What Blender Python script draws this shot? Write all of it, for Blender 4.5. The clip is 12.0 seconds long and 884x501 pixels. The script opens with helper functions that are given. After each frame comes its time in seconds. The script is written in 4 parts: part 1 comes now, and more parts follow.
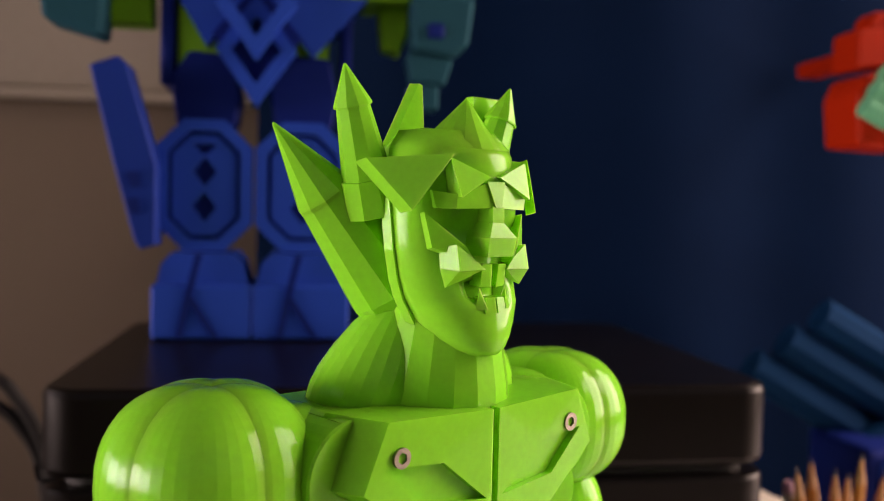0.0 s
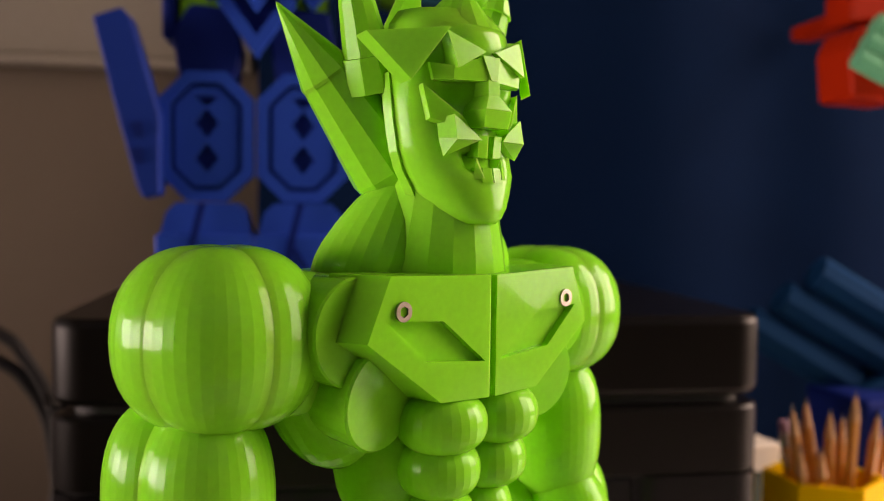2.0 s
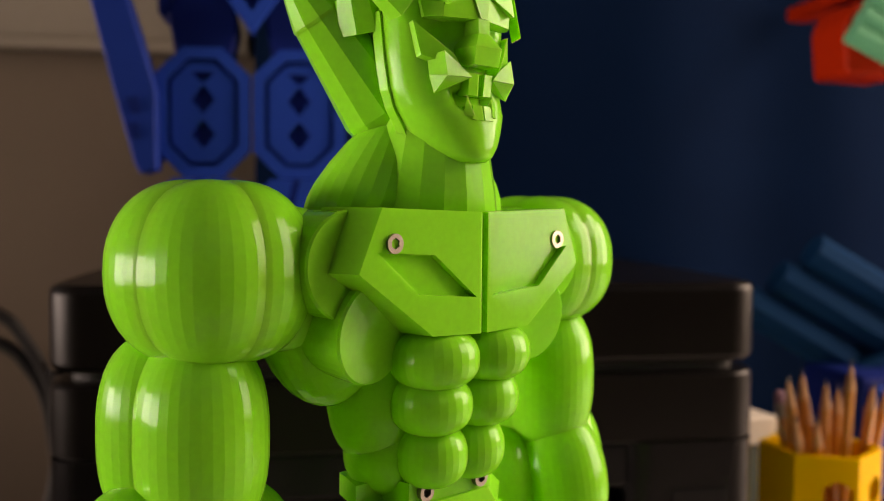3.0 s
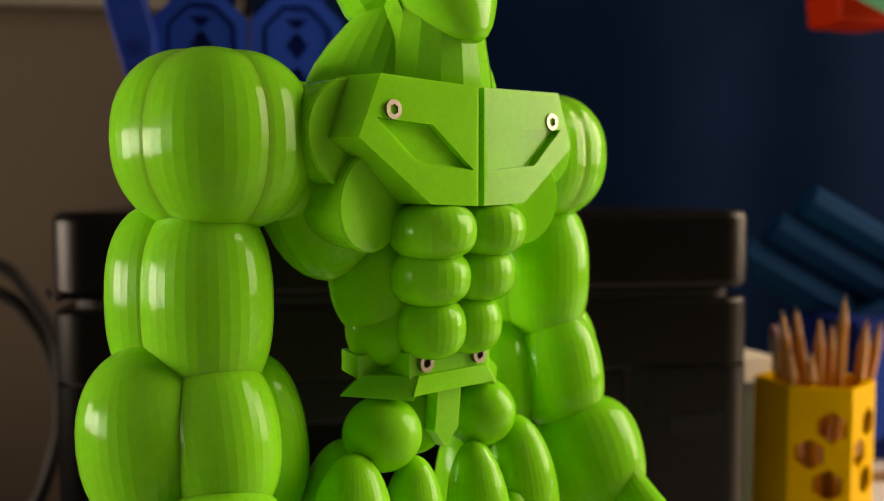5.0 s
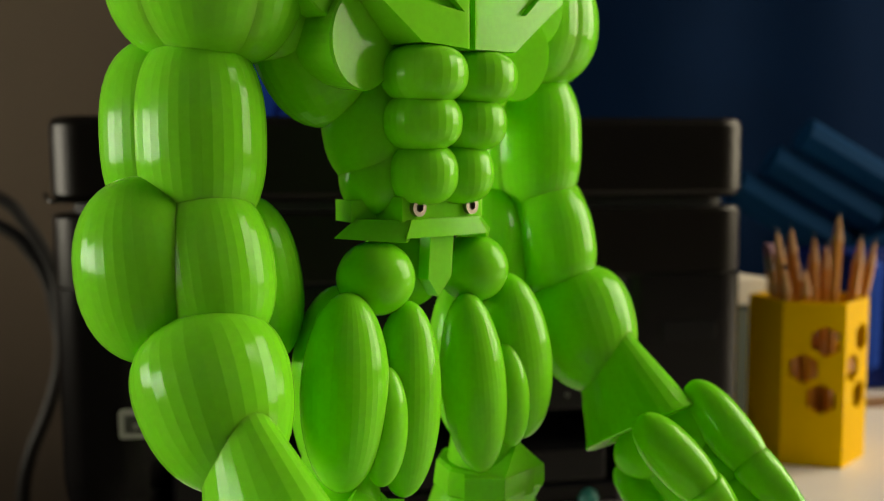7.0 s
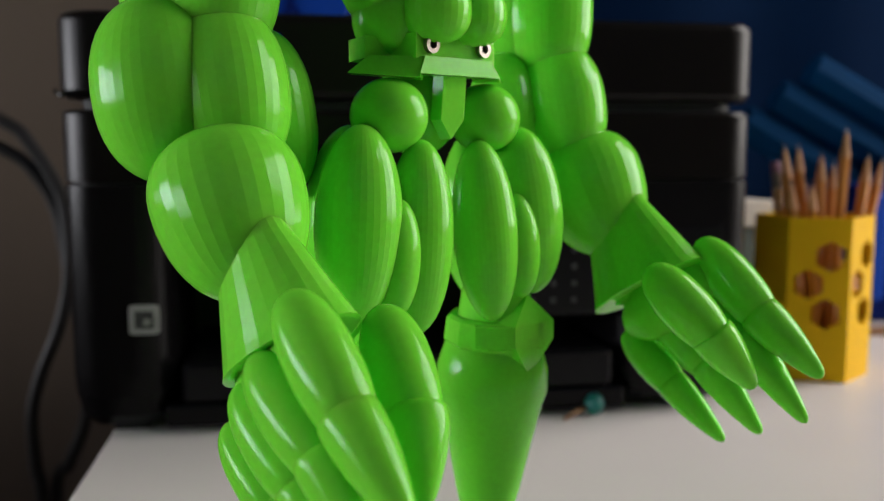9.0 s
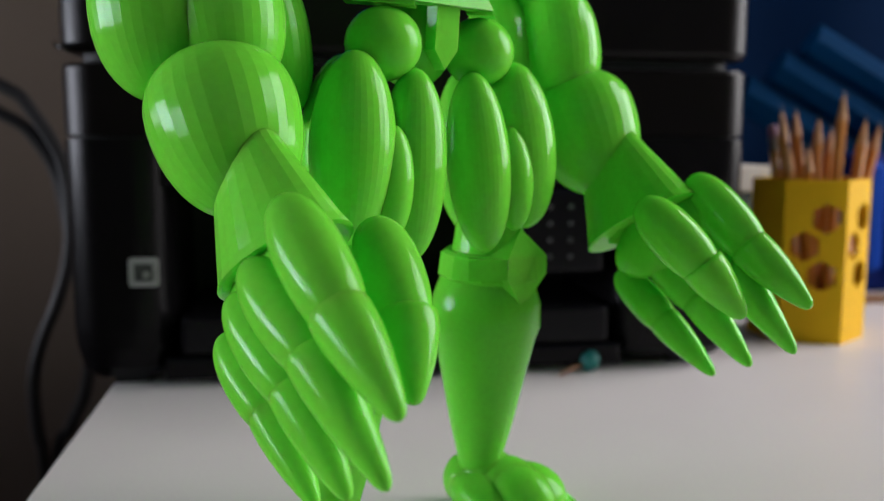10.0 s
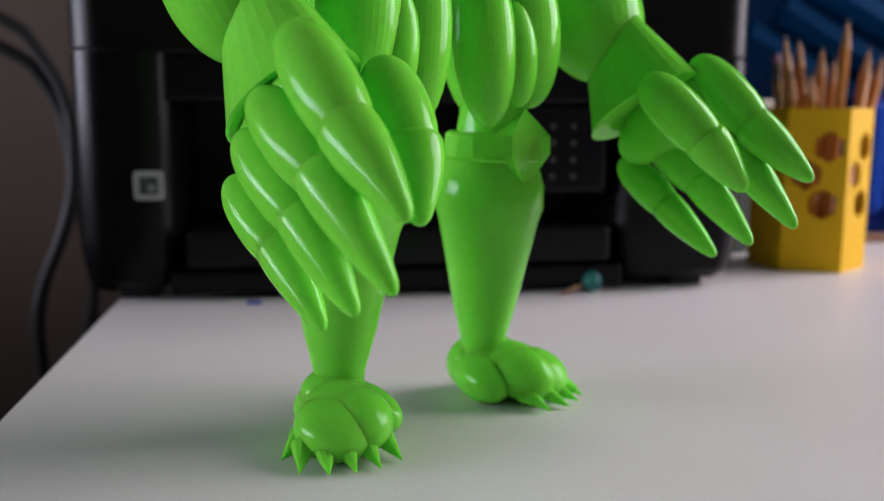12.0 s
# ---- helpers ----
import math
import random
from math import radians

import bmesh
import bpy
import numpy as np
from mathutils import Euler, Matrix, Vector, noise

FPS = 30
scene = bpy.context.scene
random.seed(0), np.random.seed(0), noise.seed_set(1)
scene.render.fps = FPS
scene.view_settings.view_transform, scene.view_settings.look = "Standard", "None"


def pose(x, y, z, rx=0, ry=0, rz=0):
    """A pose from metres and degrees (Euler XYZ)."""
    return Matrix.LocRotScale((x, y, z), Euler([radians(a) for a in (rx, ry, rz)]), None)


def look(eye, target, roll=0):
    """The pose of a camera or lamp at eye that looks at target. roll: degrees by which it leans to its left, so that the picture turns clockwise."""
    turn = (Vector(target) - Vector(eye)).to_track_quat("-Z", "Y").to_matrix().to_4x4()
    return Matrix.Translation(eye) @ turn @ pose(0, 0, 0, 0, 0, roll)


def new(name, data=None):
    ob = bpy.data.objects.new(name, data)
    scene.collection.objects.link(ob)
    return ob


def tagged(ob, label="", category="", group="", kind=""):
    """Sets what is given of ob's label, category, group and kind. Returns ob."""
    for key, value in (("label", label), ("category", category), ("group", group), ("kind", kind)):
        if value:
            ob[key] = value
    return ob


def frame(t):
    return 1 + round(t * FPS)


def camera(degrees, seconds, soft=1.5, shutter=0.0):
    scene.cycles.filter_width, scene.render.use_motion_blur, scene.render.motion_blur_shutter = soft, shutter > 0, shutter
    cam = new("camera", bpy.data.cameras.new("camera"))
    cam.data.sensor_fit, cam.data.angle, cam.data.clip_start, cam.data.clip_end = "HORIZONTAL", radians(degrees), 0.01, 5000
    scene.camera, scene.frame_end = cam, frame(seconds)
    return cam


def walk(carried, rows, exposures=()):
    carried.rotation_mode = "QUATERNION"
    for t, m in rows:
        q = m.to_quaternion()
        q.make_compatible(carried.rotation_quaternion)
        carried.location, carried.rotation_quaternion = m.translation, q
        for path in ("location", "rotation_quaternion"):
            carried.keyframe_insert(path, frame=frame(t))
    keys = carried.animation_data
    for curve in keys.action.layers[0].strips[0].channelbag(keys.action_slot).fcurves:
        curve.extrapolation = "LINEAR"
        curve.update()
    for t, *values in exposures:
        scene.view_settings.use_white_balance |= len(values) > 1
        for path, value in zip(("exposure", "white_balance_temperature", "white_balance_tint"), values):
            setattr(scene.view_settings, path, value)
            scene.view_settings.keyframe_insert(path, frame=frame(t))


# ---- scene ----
cam = camera(52.4, 12.0, 0.8)
cam.data.dof.use_dof, cam.data.dof.focus_distance, cam.data.dof.aperture_fstop = True, 0.245, 10.5
PATH = [
    (0, (0.0077, -0.0105, 0.3234), (-0.0804, 1.9856, 0.2332), 1.36),
    (0.5, (0.0086, -0.0140, 0.3176), (-0.0817, 1.9818, 0.2253), 1.20),
    (1, (0.0076, -0.0187, 0.3080), (-0.0818, 1.9772, 0.2154), 1.06),
    (1.5, (0.0073, -0.0211, 0.2966), (-0.0829, 1.9744, 0.1993), 0.90),
    (2, (0.0092, -0.0219, 0.2892), (-0.0788, 1.9738, 0.1931), 0.80),
    (2.5, (0.0115, -0.0258, 0.2834), (-0.0771, 1.9700, 0.1888), 0.55),
    (3, (0.0118, -0.0247, 0.2720), (-0.0754, 1.9710, 0.1736), 0.47),
    (5, (0.0123, -0.0331, 0.2399), (-0.0703, 1.9611, 0.1127), -0.05),
    (5.5, (0.0131, -0.0318, 0.2327), (-0.0678, 1.9618, 0.0943), -0.16),
    (6, (0.0116, -0.0335, 0.2215), (-0.0687, 1.9596, 0.0763), -0.26),
    (6.5, (0.0116, -0.0377, 0.2109), (-0.0686, 1.9542, 0.0500), -0.29),
    (7, (0.0146, -0.0387, 0.2011), (-0.0672, 1.9515, 0.0214), -0.34),
    (9, (0.0116, -0.0449, 0.1593), (-0.0756, 1.9398, -0.0713), -0.08),
    (9.5, (0.0145, -0.0468, 0.1516), (-0.0737, 1.9366, -0.0901), -0.03),
    (10, (0.0146, -0.0506, 0.1407), (-0.0770, 1.9311, -0.1134), 0.09),
    (10.5, (0.0152, -0.0537, 0.1291), (-0.0778, 1.9268, -0.1333), 0.12),
    (11, (0.0122, -0.0570, 0.1237), (-0.0810, 1.9225, -0.1465), 0.22),
    (11.5, (0.0116, -0.0554, 0.1150), (-0.0820, 1.9221, -0.1692), 0.30),
    (12, (0.0140, -0.0584, 0.1063), (-0.0798, 1.9166, -0.1949), 0.32),
]
EXPOSURES = [
    (0.0, 0.10, 7600, 36.0),
    (2.5, -0.06, 8100, 30.0),
    (5.0, -0.29, 8700, 17.0),
    (6.5, -0.35, 8500, 11.0),
    (7.1, -0.40, 7600, 1.0),
    (8.8, -0.36, 6050, 11.0),
    (10.5, -0.32, 5600, 15.0),
    (12.0, -0.28, 5600, 22.0),
]
walk(cam, [(t, look(eye, target, roll)) for t, eye, target, roll in PATH], EXPOSURES)

# ---------------------------------------------------------------- light
DESK_YAW = 11.5
DESK = pose(0, 0.46, 0, 0, 0, DESK_YAW)          # desk frame: x along the desk's back, y away from the camera


def on_desk(x, y, z=0.0, rz=0.0):
    return DESK @ pose(x, y, z, 0, 0, rz)


world = bpy.data.worlds.new("world")
scene.world = world
world.use_nodes = True
wn = world.node_tree
sky = wn.nodes.new("ShaderNodeTexSky")
sky.sky_type = "NISHITA"
sky.sun_disc = False
sky.sun_elevation = radians(35)
sky.sun_rotation = radians(100)
wn.links.new(sky.outputs[0], wn.nodes["Background"].inputs[0])
wn.nodes["Background"].inputs[1].default_value = 0.04


def area_lamp(name, m, w, h, watts, colour, spread):
    d = bpy.data.lights.new(name, "AREA")
    d.shape, d.size, d.size_y, d.energy, d.color = "RECTANGLE", w, h, watts, colour
    d.spread = radians(spread)
    ob = new(name, d)
    ob.matrix_world = m
    return ob


RIGHT_WIN = (1.30, -0.05, 0.68)      # centre of the opening in the right wall, desk frame
FRONT_FILL = (0.05, -1.52, 1.22)     # centre of the fill lamp's opening, added in the wall behind the camera
LEFT_WIN = (-1.25, -0.30, 0.43)      # centre of the opening in the left wall
area_lamp("window_light_right", DESK @ look(RIGHT_WIN, (0, -0.22, 0.15)), 0.92, 1.20, 17.0, (1.0, 0.90, 0.77), 125)
# unseen fill lamp, added to soften the front of the figures
area_lamp("front_fill_light", DESK @ look(FRONT_FILL, (0.1, 0.0, 0.2)), 2.5, 1.15, 0.6, (1.0, 0.93, 0.82), 170)
# the left window: a bright strip of daylight low down; the lamp above is added to brighten the upper curtain
area_lamp("window_light_left_low", DESK @ pose(-1.25, -0.30, 0.24, 0, -90, 4), 0.29, 1.40, 2.9, (1.0, 0.96, 0.92), 60)
area_lamp("curtain_fill_light", DESK @ look((-1.25, -0.45, 0.58), (-0.35, -0.07, 0.78)), 1.0, 0.42, 1.3, (1.0, 0.97, 0.94), 62)


# ---------------------------------------------------------------- materials
def material(name, colour, rough=0.5, metal=0.0, vary=0.12, scale=30.0, fine=400.0, bump=0.05, depth=0.0005, spec=0.5, coat=0.0, sss=0.0):
    """Principled surface with blotches at one size, grain at a finer one, and relief."""
    m = bpy.data.materials.new(name)
    m.use_nodes = True
    nt = m.node_tree
    b = nt.nodes["Principled BSDF"]
    b.inputs["Roughness"].default_value = rough
    b.inputs["Metallic"].default_value = metal
    b.inputs["Specular IOR Level"].default_value = spec
    b.inputs["Coat Weight"].default_value = coat
    b.inputs["Coat Roughness"].default_value = 0.15
    if sss:
        b.inputs["Subsurface Weight"].default_value = sss
        b.inputs["Subsurface Radius"].default_value = (0.6, 1.0, 0.25)
        b.inputs["Subsurface Scale"].default_value = 0.004
    tc = nt.nodes.new("ShaderNodeTexCoord")
    n1 = nt.nodes.new("ShaderNodeTexNoise")
    n1.inputs["Scale"].default_value, n1.inputs["Detail"].default_value = scale, 4
    n2 = nt.nodes.new("ShaderNodeTexNoise")
    n2.inputs["Scale"].default_value, n2.inputs["Detail"].default_value = fine, 2
    add = nt.nodes.new("ShaderNodeMath")
    add.operation = "ADD"
    for n in (n1, n2):
        nt.links.new(tc.outputs["Object"], n.inputs["Vector"])
    nt.links.new(n1.outputs[0], add.inputs[0])
    nt.links.new(n2.outputs[0], add.inputs[1])
    ramp = nt.nodes.new("ShaderNodeMapRange")
    ramp.inputs["From Min"].default_value, ramp.inputs["From Max"].default_value = 0.6, 1.4
    ramp.inputs["To Min"].default_value, ramp.inputs["To Max"].default_value = 1 - vary, 1 + vary
    nt.links.new(add.outputs[0], ramp.inputs["Value"])
    mul = nt.nodes.new("ShaderNodeVectorMath")
    mul.operation = "SCALE"
    mul.inputs[0].default_value = colour
    nt.links.new(ramp.outputs[0], mul.inputs["Scale"])
    nt.links.new(mul.outputs[0], b.inputs["Base Color"])
    bp = nt.nodes.new("ShaderNodeBump")
    bp.inputs["Strength"].default_value, bp.inputs["Distance"].default_value = bump, depth
    nt.links.new(n2.outputs[0], bp.inputs["Height"])
    nt.links.new(bp.outputs[0], b.inputs["Normal"])
    return m


def printed(name, colour, rough=0.3, layer=0.0006, bump=0.05, sss=0.15, vary=0.06, spec=0.5):
    """Printed plastic: thin horizontal layers, slightly translucent, glossy."""
    m = material(name, colour, rough, vary=vary, scale=25, fine=500, bump=0.012, sss=sss, spec=spec)
    nt = m.node_tree
    b = nt.nodes["Principled BSDF"]
    tc = [n for n in nt.nodes if n.type == "TEX_COORD"][0]
    first = [n for n in nt.nodes if n.type == "BUMP"][0]
    wave = nt.nodes.new("ShaderNodeTexWave")
    wave.wave_type, wave.bands_direction, wave.wave_profile = "BANDS", "Z", "SIN"
    wave.inputs["Scale"].default_value = 1.0 / layer / 20.0 * 2 * math.pi
    wave.inputs["Distortion"].default_value = 0.6
    wave.inputs["Detail Scale"].default_value = 0.3
    bp = nt.nodes.new("ShaderNodeBump")
    bp.inputs["Strength"].default_value, bp.inputs["Distance"].default_value = bump, layer * 0.35
    nt.links.new(tc.outputs["Object"], wave.inputs["Vector"])
    nt.links.new(wave.outputs[0], bp.inputs["Height"])
    nt.links.new(first.outputs[0], bp.inputs["Normal"])
    nt.links.new(bp.outputs[0], b.inputs["Normal"])
    return m


GREEN = printed("green_plastic", (0.188, 0.68, 0.036), 0.12, layer=0.0007, bump=0.008, sss=0.4, spec=0.15)
STEEL = material("steel", (0.36, 0.32, 0.28), 0.30, 1.0, 0.15, 300, 2000)
STEEL_DARK = material("socket_steel", (0.05, 0.045, 0.04), 0.5, 0.6)
DESK_WHITE = material("white_laminate", (0.77, 0.72, 0.705), 0.42, vary=0.05, scale=9, fine=700, bump=0.08, depth=0.0002)
BLACK = material("black_plastic", (0.0042, 0.0039, 0.0044), 0.27, vary=0.2, scale=20, fine=1500, bump=0.05, depth=0.0002, spec=0.14)
BLACK_GLOSS = material("black_gloss", (0.006, 0.006, 0.007), 0.22, vary=0.2, scale=30, fine=800, bump=0.02, spec=0.14)
BLACK_TEX = material("black_grained_plastic", (0.0052, 0.0043, 0.0040), 0.30, vary=0.25, scale=30, fine=1800, bump=0.07, depth=0.0003, spec=0.14)
DARK = material("dark_recess", (0.006, 0.006, 0.006), 0.7)
WALL = material("beige_wall_paint", (0.156, 0.118, 0.085), 0.8, vary=0.08, scale=5, fine=250, bump=0.2, depth=0.0008)
BOARD = material("pale_board", (0.28, 0.245, 0.20), 0.6, vary=0.08, scale=7, fine=300)
CEIL = material("ceiling_paint", (0.6, 0.58, 0.55), 0.85)
FLOOR = material("floor_wood", (0.16, 0.10, 0.06), 0.5, vary=0.25, scale=6, fine=80)
CURTAIN = material("dark_blue_cloth", (0.0014, 0.0105, 0.0390), 0.85, vary=0.18, scale=9, fine=900, bump=0.3, depth=0.0006, spec=0.03)
BLUE = printed("blue_plastic", (0.013, 0.066, 0.44), 0.5, sss=0.0, spec=0.08)
# darker blue: plain on some pieces, painted shade in creases, holes and sunk fields
BLUE_DEEP_SHADE = printed("deep_blue_shade_plastic", (0.005, 0.018, 0.16), 0.55, sss=0.0, spec=0.08)
PIN_TEAL = printed("pin_teal", (0.018, 0.140, 0.125), 0.35, sss=0.0, spec=0.3)
TEAL = printed("teal_plastic", (0.002, 0.034, 0.105), 0.6, sss=0.0, spec=0.03)
ARM_TEAL = printed("pale_teal_plastic", (0.012, 0.075, 0.105), 0.6, sss=0.0, spec=0.03)
BLUE_MID = printed("mid_blue_plastic", (0.008, 0.036, 0.27), 0.5, sss=0.0, spec=0.08)
MINT = printed("mint_plastic", (0.10, 0.42, 0.24), 0.45, sss=0.0, spec=0.08)
RED = printed("red_plastic", (0.40, 0.020, 0.003), 0.5, sss=0.0, spec=0.08)
LIME = printed("lime_plastic", (0.16, 0.42, 0.02), 0.42, sss=0.0, spec=0.08)
YELLOW = printed("yellow_plastic", (0.82, 0.49, 0.002), 0.5, layer=0.0012, bump=0.25, sss=0.0, spec=0.08)
PENCIL = material("ochre_pencil_paint", (0.50, 0.20, 0.03), 0.35, vary=0.15, scale=60, fine=600, coat=0.3)
PENCIL_WOOD = material("sharpened_wood", (0.52, 0.28, 0.13), 0.7, vary=0.2, scale=200, fine=1500)
LEAD = material("graphite", (0.05, 0.05, 0.055), 0.4, 0.2)
PURPLE = material("mauve_rubber", (0.30, 0.16, 0.22), 0.7)
CABLE = material("black_rubber", (0.012, 0.011, 0.010), 0.5)
STICKER = material("white_sticker", (0.30, 0.30, 0.29), 0.6, vary=0.05)
STICKER_GREY = material("grey_print", (0.035, 0.036, 0.035), 0.6)
WHITE_BOX = material("white_card", (0.66, 0.62, 0.54), 0.6, vary=0.06)
GREEN_BOX = material("dark_green_card", (0.006, 0.022, 0.007), 0.6)
WOOD = material("brown_wood", (0.28, 0.14, 0.06), 0.55, vary=0.25, scale=40, fine=500)
KEY_GREY = material("grey_print_light", (0.035, 0.035, 0.035), 0.6)


# ---------------------------------------------------------------- mesh helpers
def link_mesh(name, verts, faces, mats, parent=None, m=None, slots=None, smooth=None, label=""):
    me = bpy.data.meshes.new(name)
    me.from_pydata([tuple(v) for v in verts], [], faces)
    for mt in mats if isinstance(mats, (list, tuple)) else [mats]:
        me.materials.append(mt)
    if slots is not None:
        me.polygons.foreach_set("material_index", slots)
    if smooth is not None:
        me.polygons.foreach_set("use_smooth", smooth)
    me.update()
    ob = new(name, me)
    if parent is not None:
        ob.parent = parent
    if m is not None:
        ob.matrix_basis = m
    if label:
        ob["label"] = label
    return ob


def part(name, bm, mat, parent=None, label="", smooth=False, m=None):
    me = bpy.data.meshes.new(name)
    bmesh.ops.recalc_face_normals(bm, faces=bm.faces[:])
    for f in bm.faces:
        f.smooth = smooth
    bm.to_mesh(me)
    bm.free()
    me.materials.append(mat)
    ob = new(name, me)
    if parent is not None:
        ob.parent = parent
    if m is not None:
        ob.matrix_basis = m
    if label:
        ob["label"] = label
    return ob


def thing(name, m, label, category, group="", kind=""):
    return_ob = new(name)
    return_ob.empty_display_size = 0.02
    return_ob.matrix_basis = m
    return tagged(return_ob, label, category, group, kind)


def box_bm(x0, x1, y0, y1, z0, z1, bevel=0.0, segs=2, bm=None):
    own = bmesh.new()
    bmesh.ops.create_cube(own, size=1.0)
    for v in own.verts:
        v.co = Vector(((x0 + x1) / 2 + v.co.x * (x1 - x0), (y0 + y1) / 2 + v.co.y * (y1 - y0), (z0 + z1) / 2 + v.co.z * (z1 - z0)))
    if bevel:
        bmesh.ops.bevel(own, geom=own.edges[:] + own.verts[:], offset=bevel, segments=segs, affect="EDGES", profile=0.5)
    if bm is None:
        return own
    join(bm, own)
    return bm


def join(bm, other, m=None):
    if m is not None:
        bmesh.ops.transform(other, matrix=m, verts=other.verts[:])
    tmp = bpy.data.meshes.new("tmp")
    other.to_mesh(tmp)
    other.free()
    bm.from_mesh(tmp)
    bpy.data.meshes.remove(tmp)
    return bm


def prism_bm(points, y0, y1, bevel=0.0, bm=None):
    """Outline of (x, z) pairs drawn out from y0 to y1."""
    own = bmesh.new()
    a = [own.verts.new((x, y0, z)) for x, z in points]
    b = [own.verts.new((x, y1, z)) for x, z in points]
    own.faces.new(a)
    own.faces.new(b[::-1])
    for i in range(len(a)):
        j = (i + 1) % len(a)
        own.faces.new((a[j], a[i], b[i], b[j]))
    bmesh.ops.recalc_face_normals(own, faces=own.faces[:])
    if bevel:
        bmesh.ops.bevel(own, geom=own.edges[:], offset=bevel, segments=1, affect="EDGES", profile=0.5)
    if bm is None:
        return own
    return join(bm, own)


def panel_bm(outer, holes, y0, y1):
    """A plate in the x-z plane with openings cut through it."""
    bm = bmesh.new()
    rings = {}
    for y in (y0, y1):
        edges = []
        for n, loop in enumerate([outer] + holes):
            vs = [bm.verts.new((x, y, z)) for x, z in loop]
            rings[(y, n)] = vs
            edges += [bm.edges.new((vs[i], vs[(i + 1) % len(vs)])) for i in range(len(vs))]
        bmesh.ops.triangle_fill(bm, use_beauty=True, use_dissolve=False, edges=edges)
    for n in range(len(holes) + 1):
        a, b = rings[(y0, n)], rings[(y1, n)]
        for i in range(len(a)):
            j = (i + 1) % len(a)
            bm.faces.new((a[i], a[j], b[j], b[i]))
    return bm


def tube_bm(points, r, seg=10):
    bm = bmesh.new()
    pts = [Vector(p) for p in points]
    rings = []
    first = (pts[1] - pts[0]).normalized()
    a = first.orthogonal().normalized()
    for i, p in enumerate(pts):
        d = (pts[min(i + 1, len(pts) - 1)] - pts[max(i - 1, 0)]).normalized()
        a = (a - d * d.dot(a)).normalized()
        b = d.cross(a)
        rings.append([bm.verts.new(p + a * (r * math.cos(2 * math.pi * k / seg)) + b * (r * math.sin(2 * math.pi * k / seg))) for k in range(seg)])
    for a, b in zip(rings, rings[1:]):
        for k in range(seg):
            bm.faces.new((a[k], a[(k + 1) % seg], b[(k + 1) % seg], b[k]))
    bm.faces.new(rings[0][::-1])
    bm.faces.new(rings[-1])
    return bm


def smooth_path(points, n=10):
    """A rounded line through the points."""
    pts = [Vector(p) for p in points]
    out = []
    for i in range(len(pts) - 1):
        p0, p1, p2, p3 = pts[max(i - 1, 0)], pts[i], pts[i + 1], pts[min(i + 2, len(pts) - 1)]
        for k in range(n):
            t = k / n
            out.append(0.5 * (2 * p1 + (p2 - p0) * t + (2 * p0 - 5 * p1 + 4 * p2 - p3) * t * t + (3 * p1 - p0 - 3 * p2 + p3) * t ** 3))
    return out + [pts[-1]]


# ---------------------------------------------------------------- the room
BACK, LEFTW, RIGHTW, FRONT, LOW, HIGH = 0.46, -1.35, 1.40, -1.6, -0.74, 1.90


def structure(name, bm, mat, label, category):
    ob = part(name, bm, mat, m=DESK)
    return tagged(ob, label, category, kind="structure")


def wall_with_opening(name, x0, x1, win, w, h, label):
    yc, zc = win[1], win[2]
    bm = box_bm(x0, x1, FRONT, yc - w / 2, LOW, HIGH)
    box_bm(x0, x1, yc + w / 2, BACK, LOW, HIGH, bm=bm)
    box_bm(x0, x1, yc - w / 2, yc + w / 2, LOW, zc - h / 2, bm=bm)
    box_bm(x0, x1, yc - w / 2, yc + w / 2, zc + h / 2, HIGH, bm=bm)
    return structure(name, bm, WALL, label, "wall")


structure("wall_north", box_bm(LEFTW - 0.1, RIGHTW + 0.1, BACK, BACK + 0.1, LOW, HIGH), WALL, "beige painted wall behind the desk", "wall")
# the wide opening is made up to let the front fill lamp through
bm_south = box_bm(LEFTW - 0.1, FRONT_FILL[0] - 1.30, FRONT - 0.1, FRONT, LOW, HIGH)
box_bm(FRONT_FILL[0] - 1.30, RIGHTW + 0.1, FRONT - 0.1, FRONT, LOW, FRONT_FILL[2] - 0.62, bm=bm_south)
box_bm(FRONT_FILL[0] - 1.30, RIGHTW + 0.1, FRONT - 0.1, FRONT, FRONT_FILL[2] + 0.62, HIGH, bm=bm_south)
structure("wall_south", bm_south, WALL, "beige painted wall with a wide opening added for fill light", "wall")
wall_with_opening("wall_west", LEFTW - 0.1, LEFTW, LEFT_WIN, 1.40, 0.80, "beige painted wall with a small window opening")
wall_with_opening("wall_east", RIGHTW, RIGHTW + 0.1, RIGHT_WIN, 0.98, 1.28, "beige painted wall with a window opening")
structure("floor", box_bm(LEFTW - 0.1, RIGHTW + 0.1, FRONT - 0.1, BACK + 0.1, LOW - 0.1, LOW), FLOOR, "dark brown wooden floor", "floor")
structure("ceiling", box_bm(LEFTW - 0.1, RIGHTW + 0.1, FRONT - 0.1, BACK + 0.1, HIGH, HIGH + 0.1), CEIL, "plain white ceiling", "ceiling")


def wall_board():
    root = thing("wall_board", on_desk(0, 0), "pale board with a lower edge strip on the beige wall", "board")
    part("panel", box_bm(-0.95, -0.135, BACK - 0.012, BACK - 0.002, 0.431, 0.95, 0.002), BOARD, root)
    part("edge_strip", box_bm(-0.95, -0.135, BACK - 0.022, BACK - 0.002, 0.420, 0.430, 0.002), BOARD, root)
    return root


wall_board()


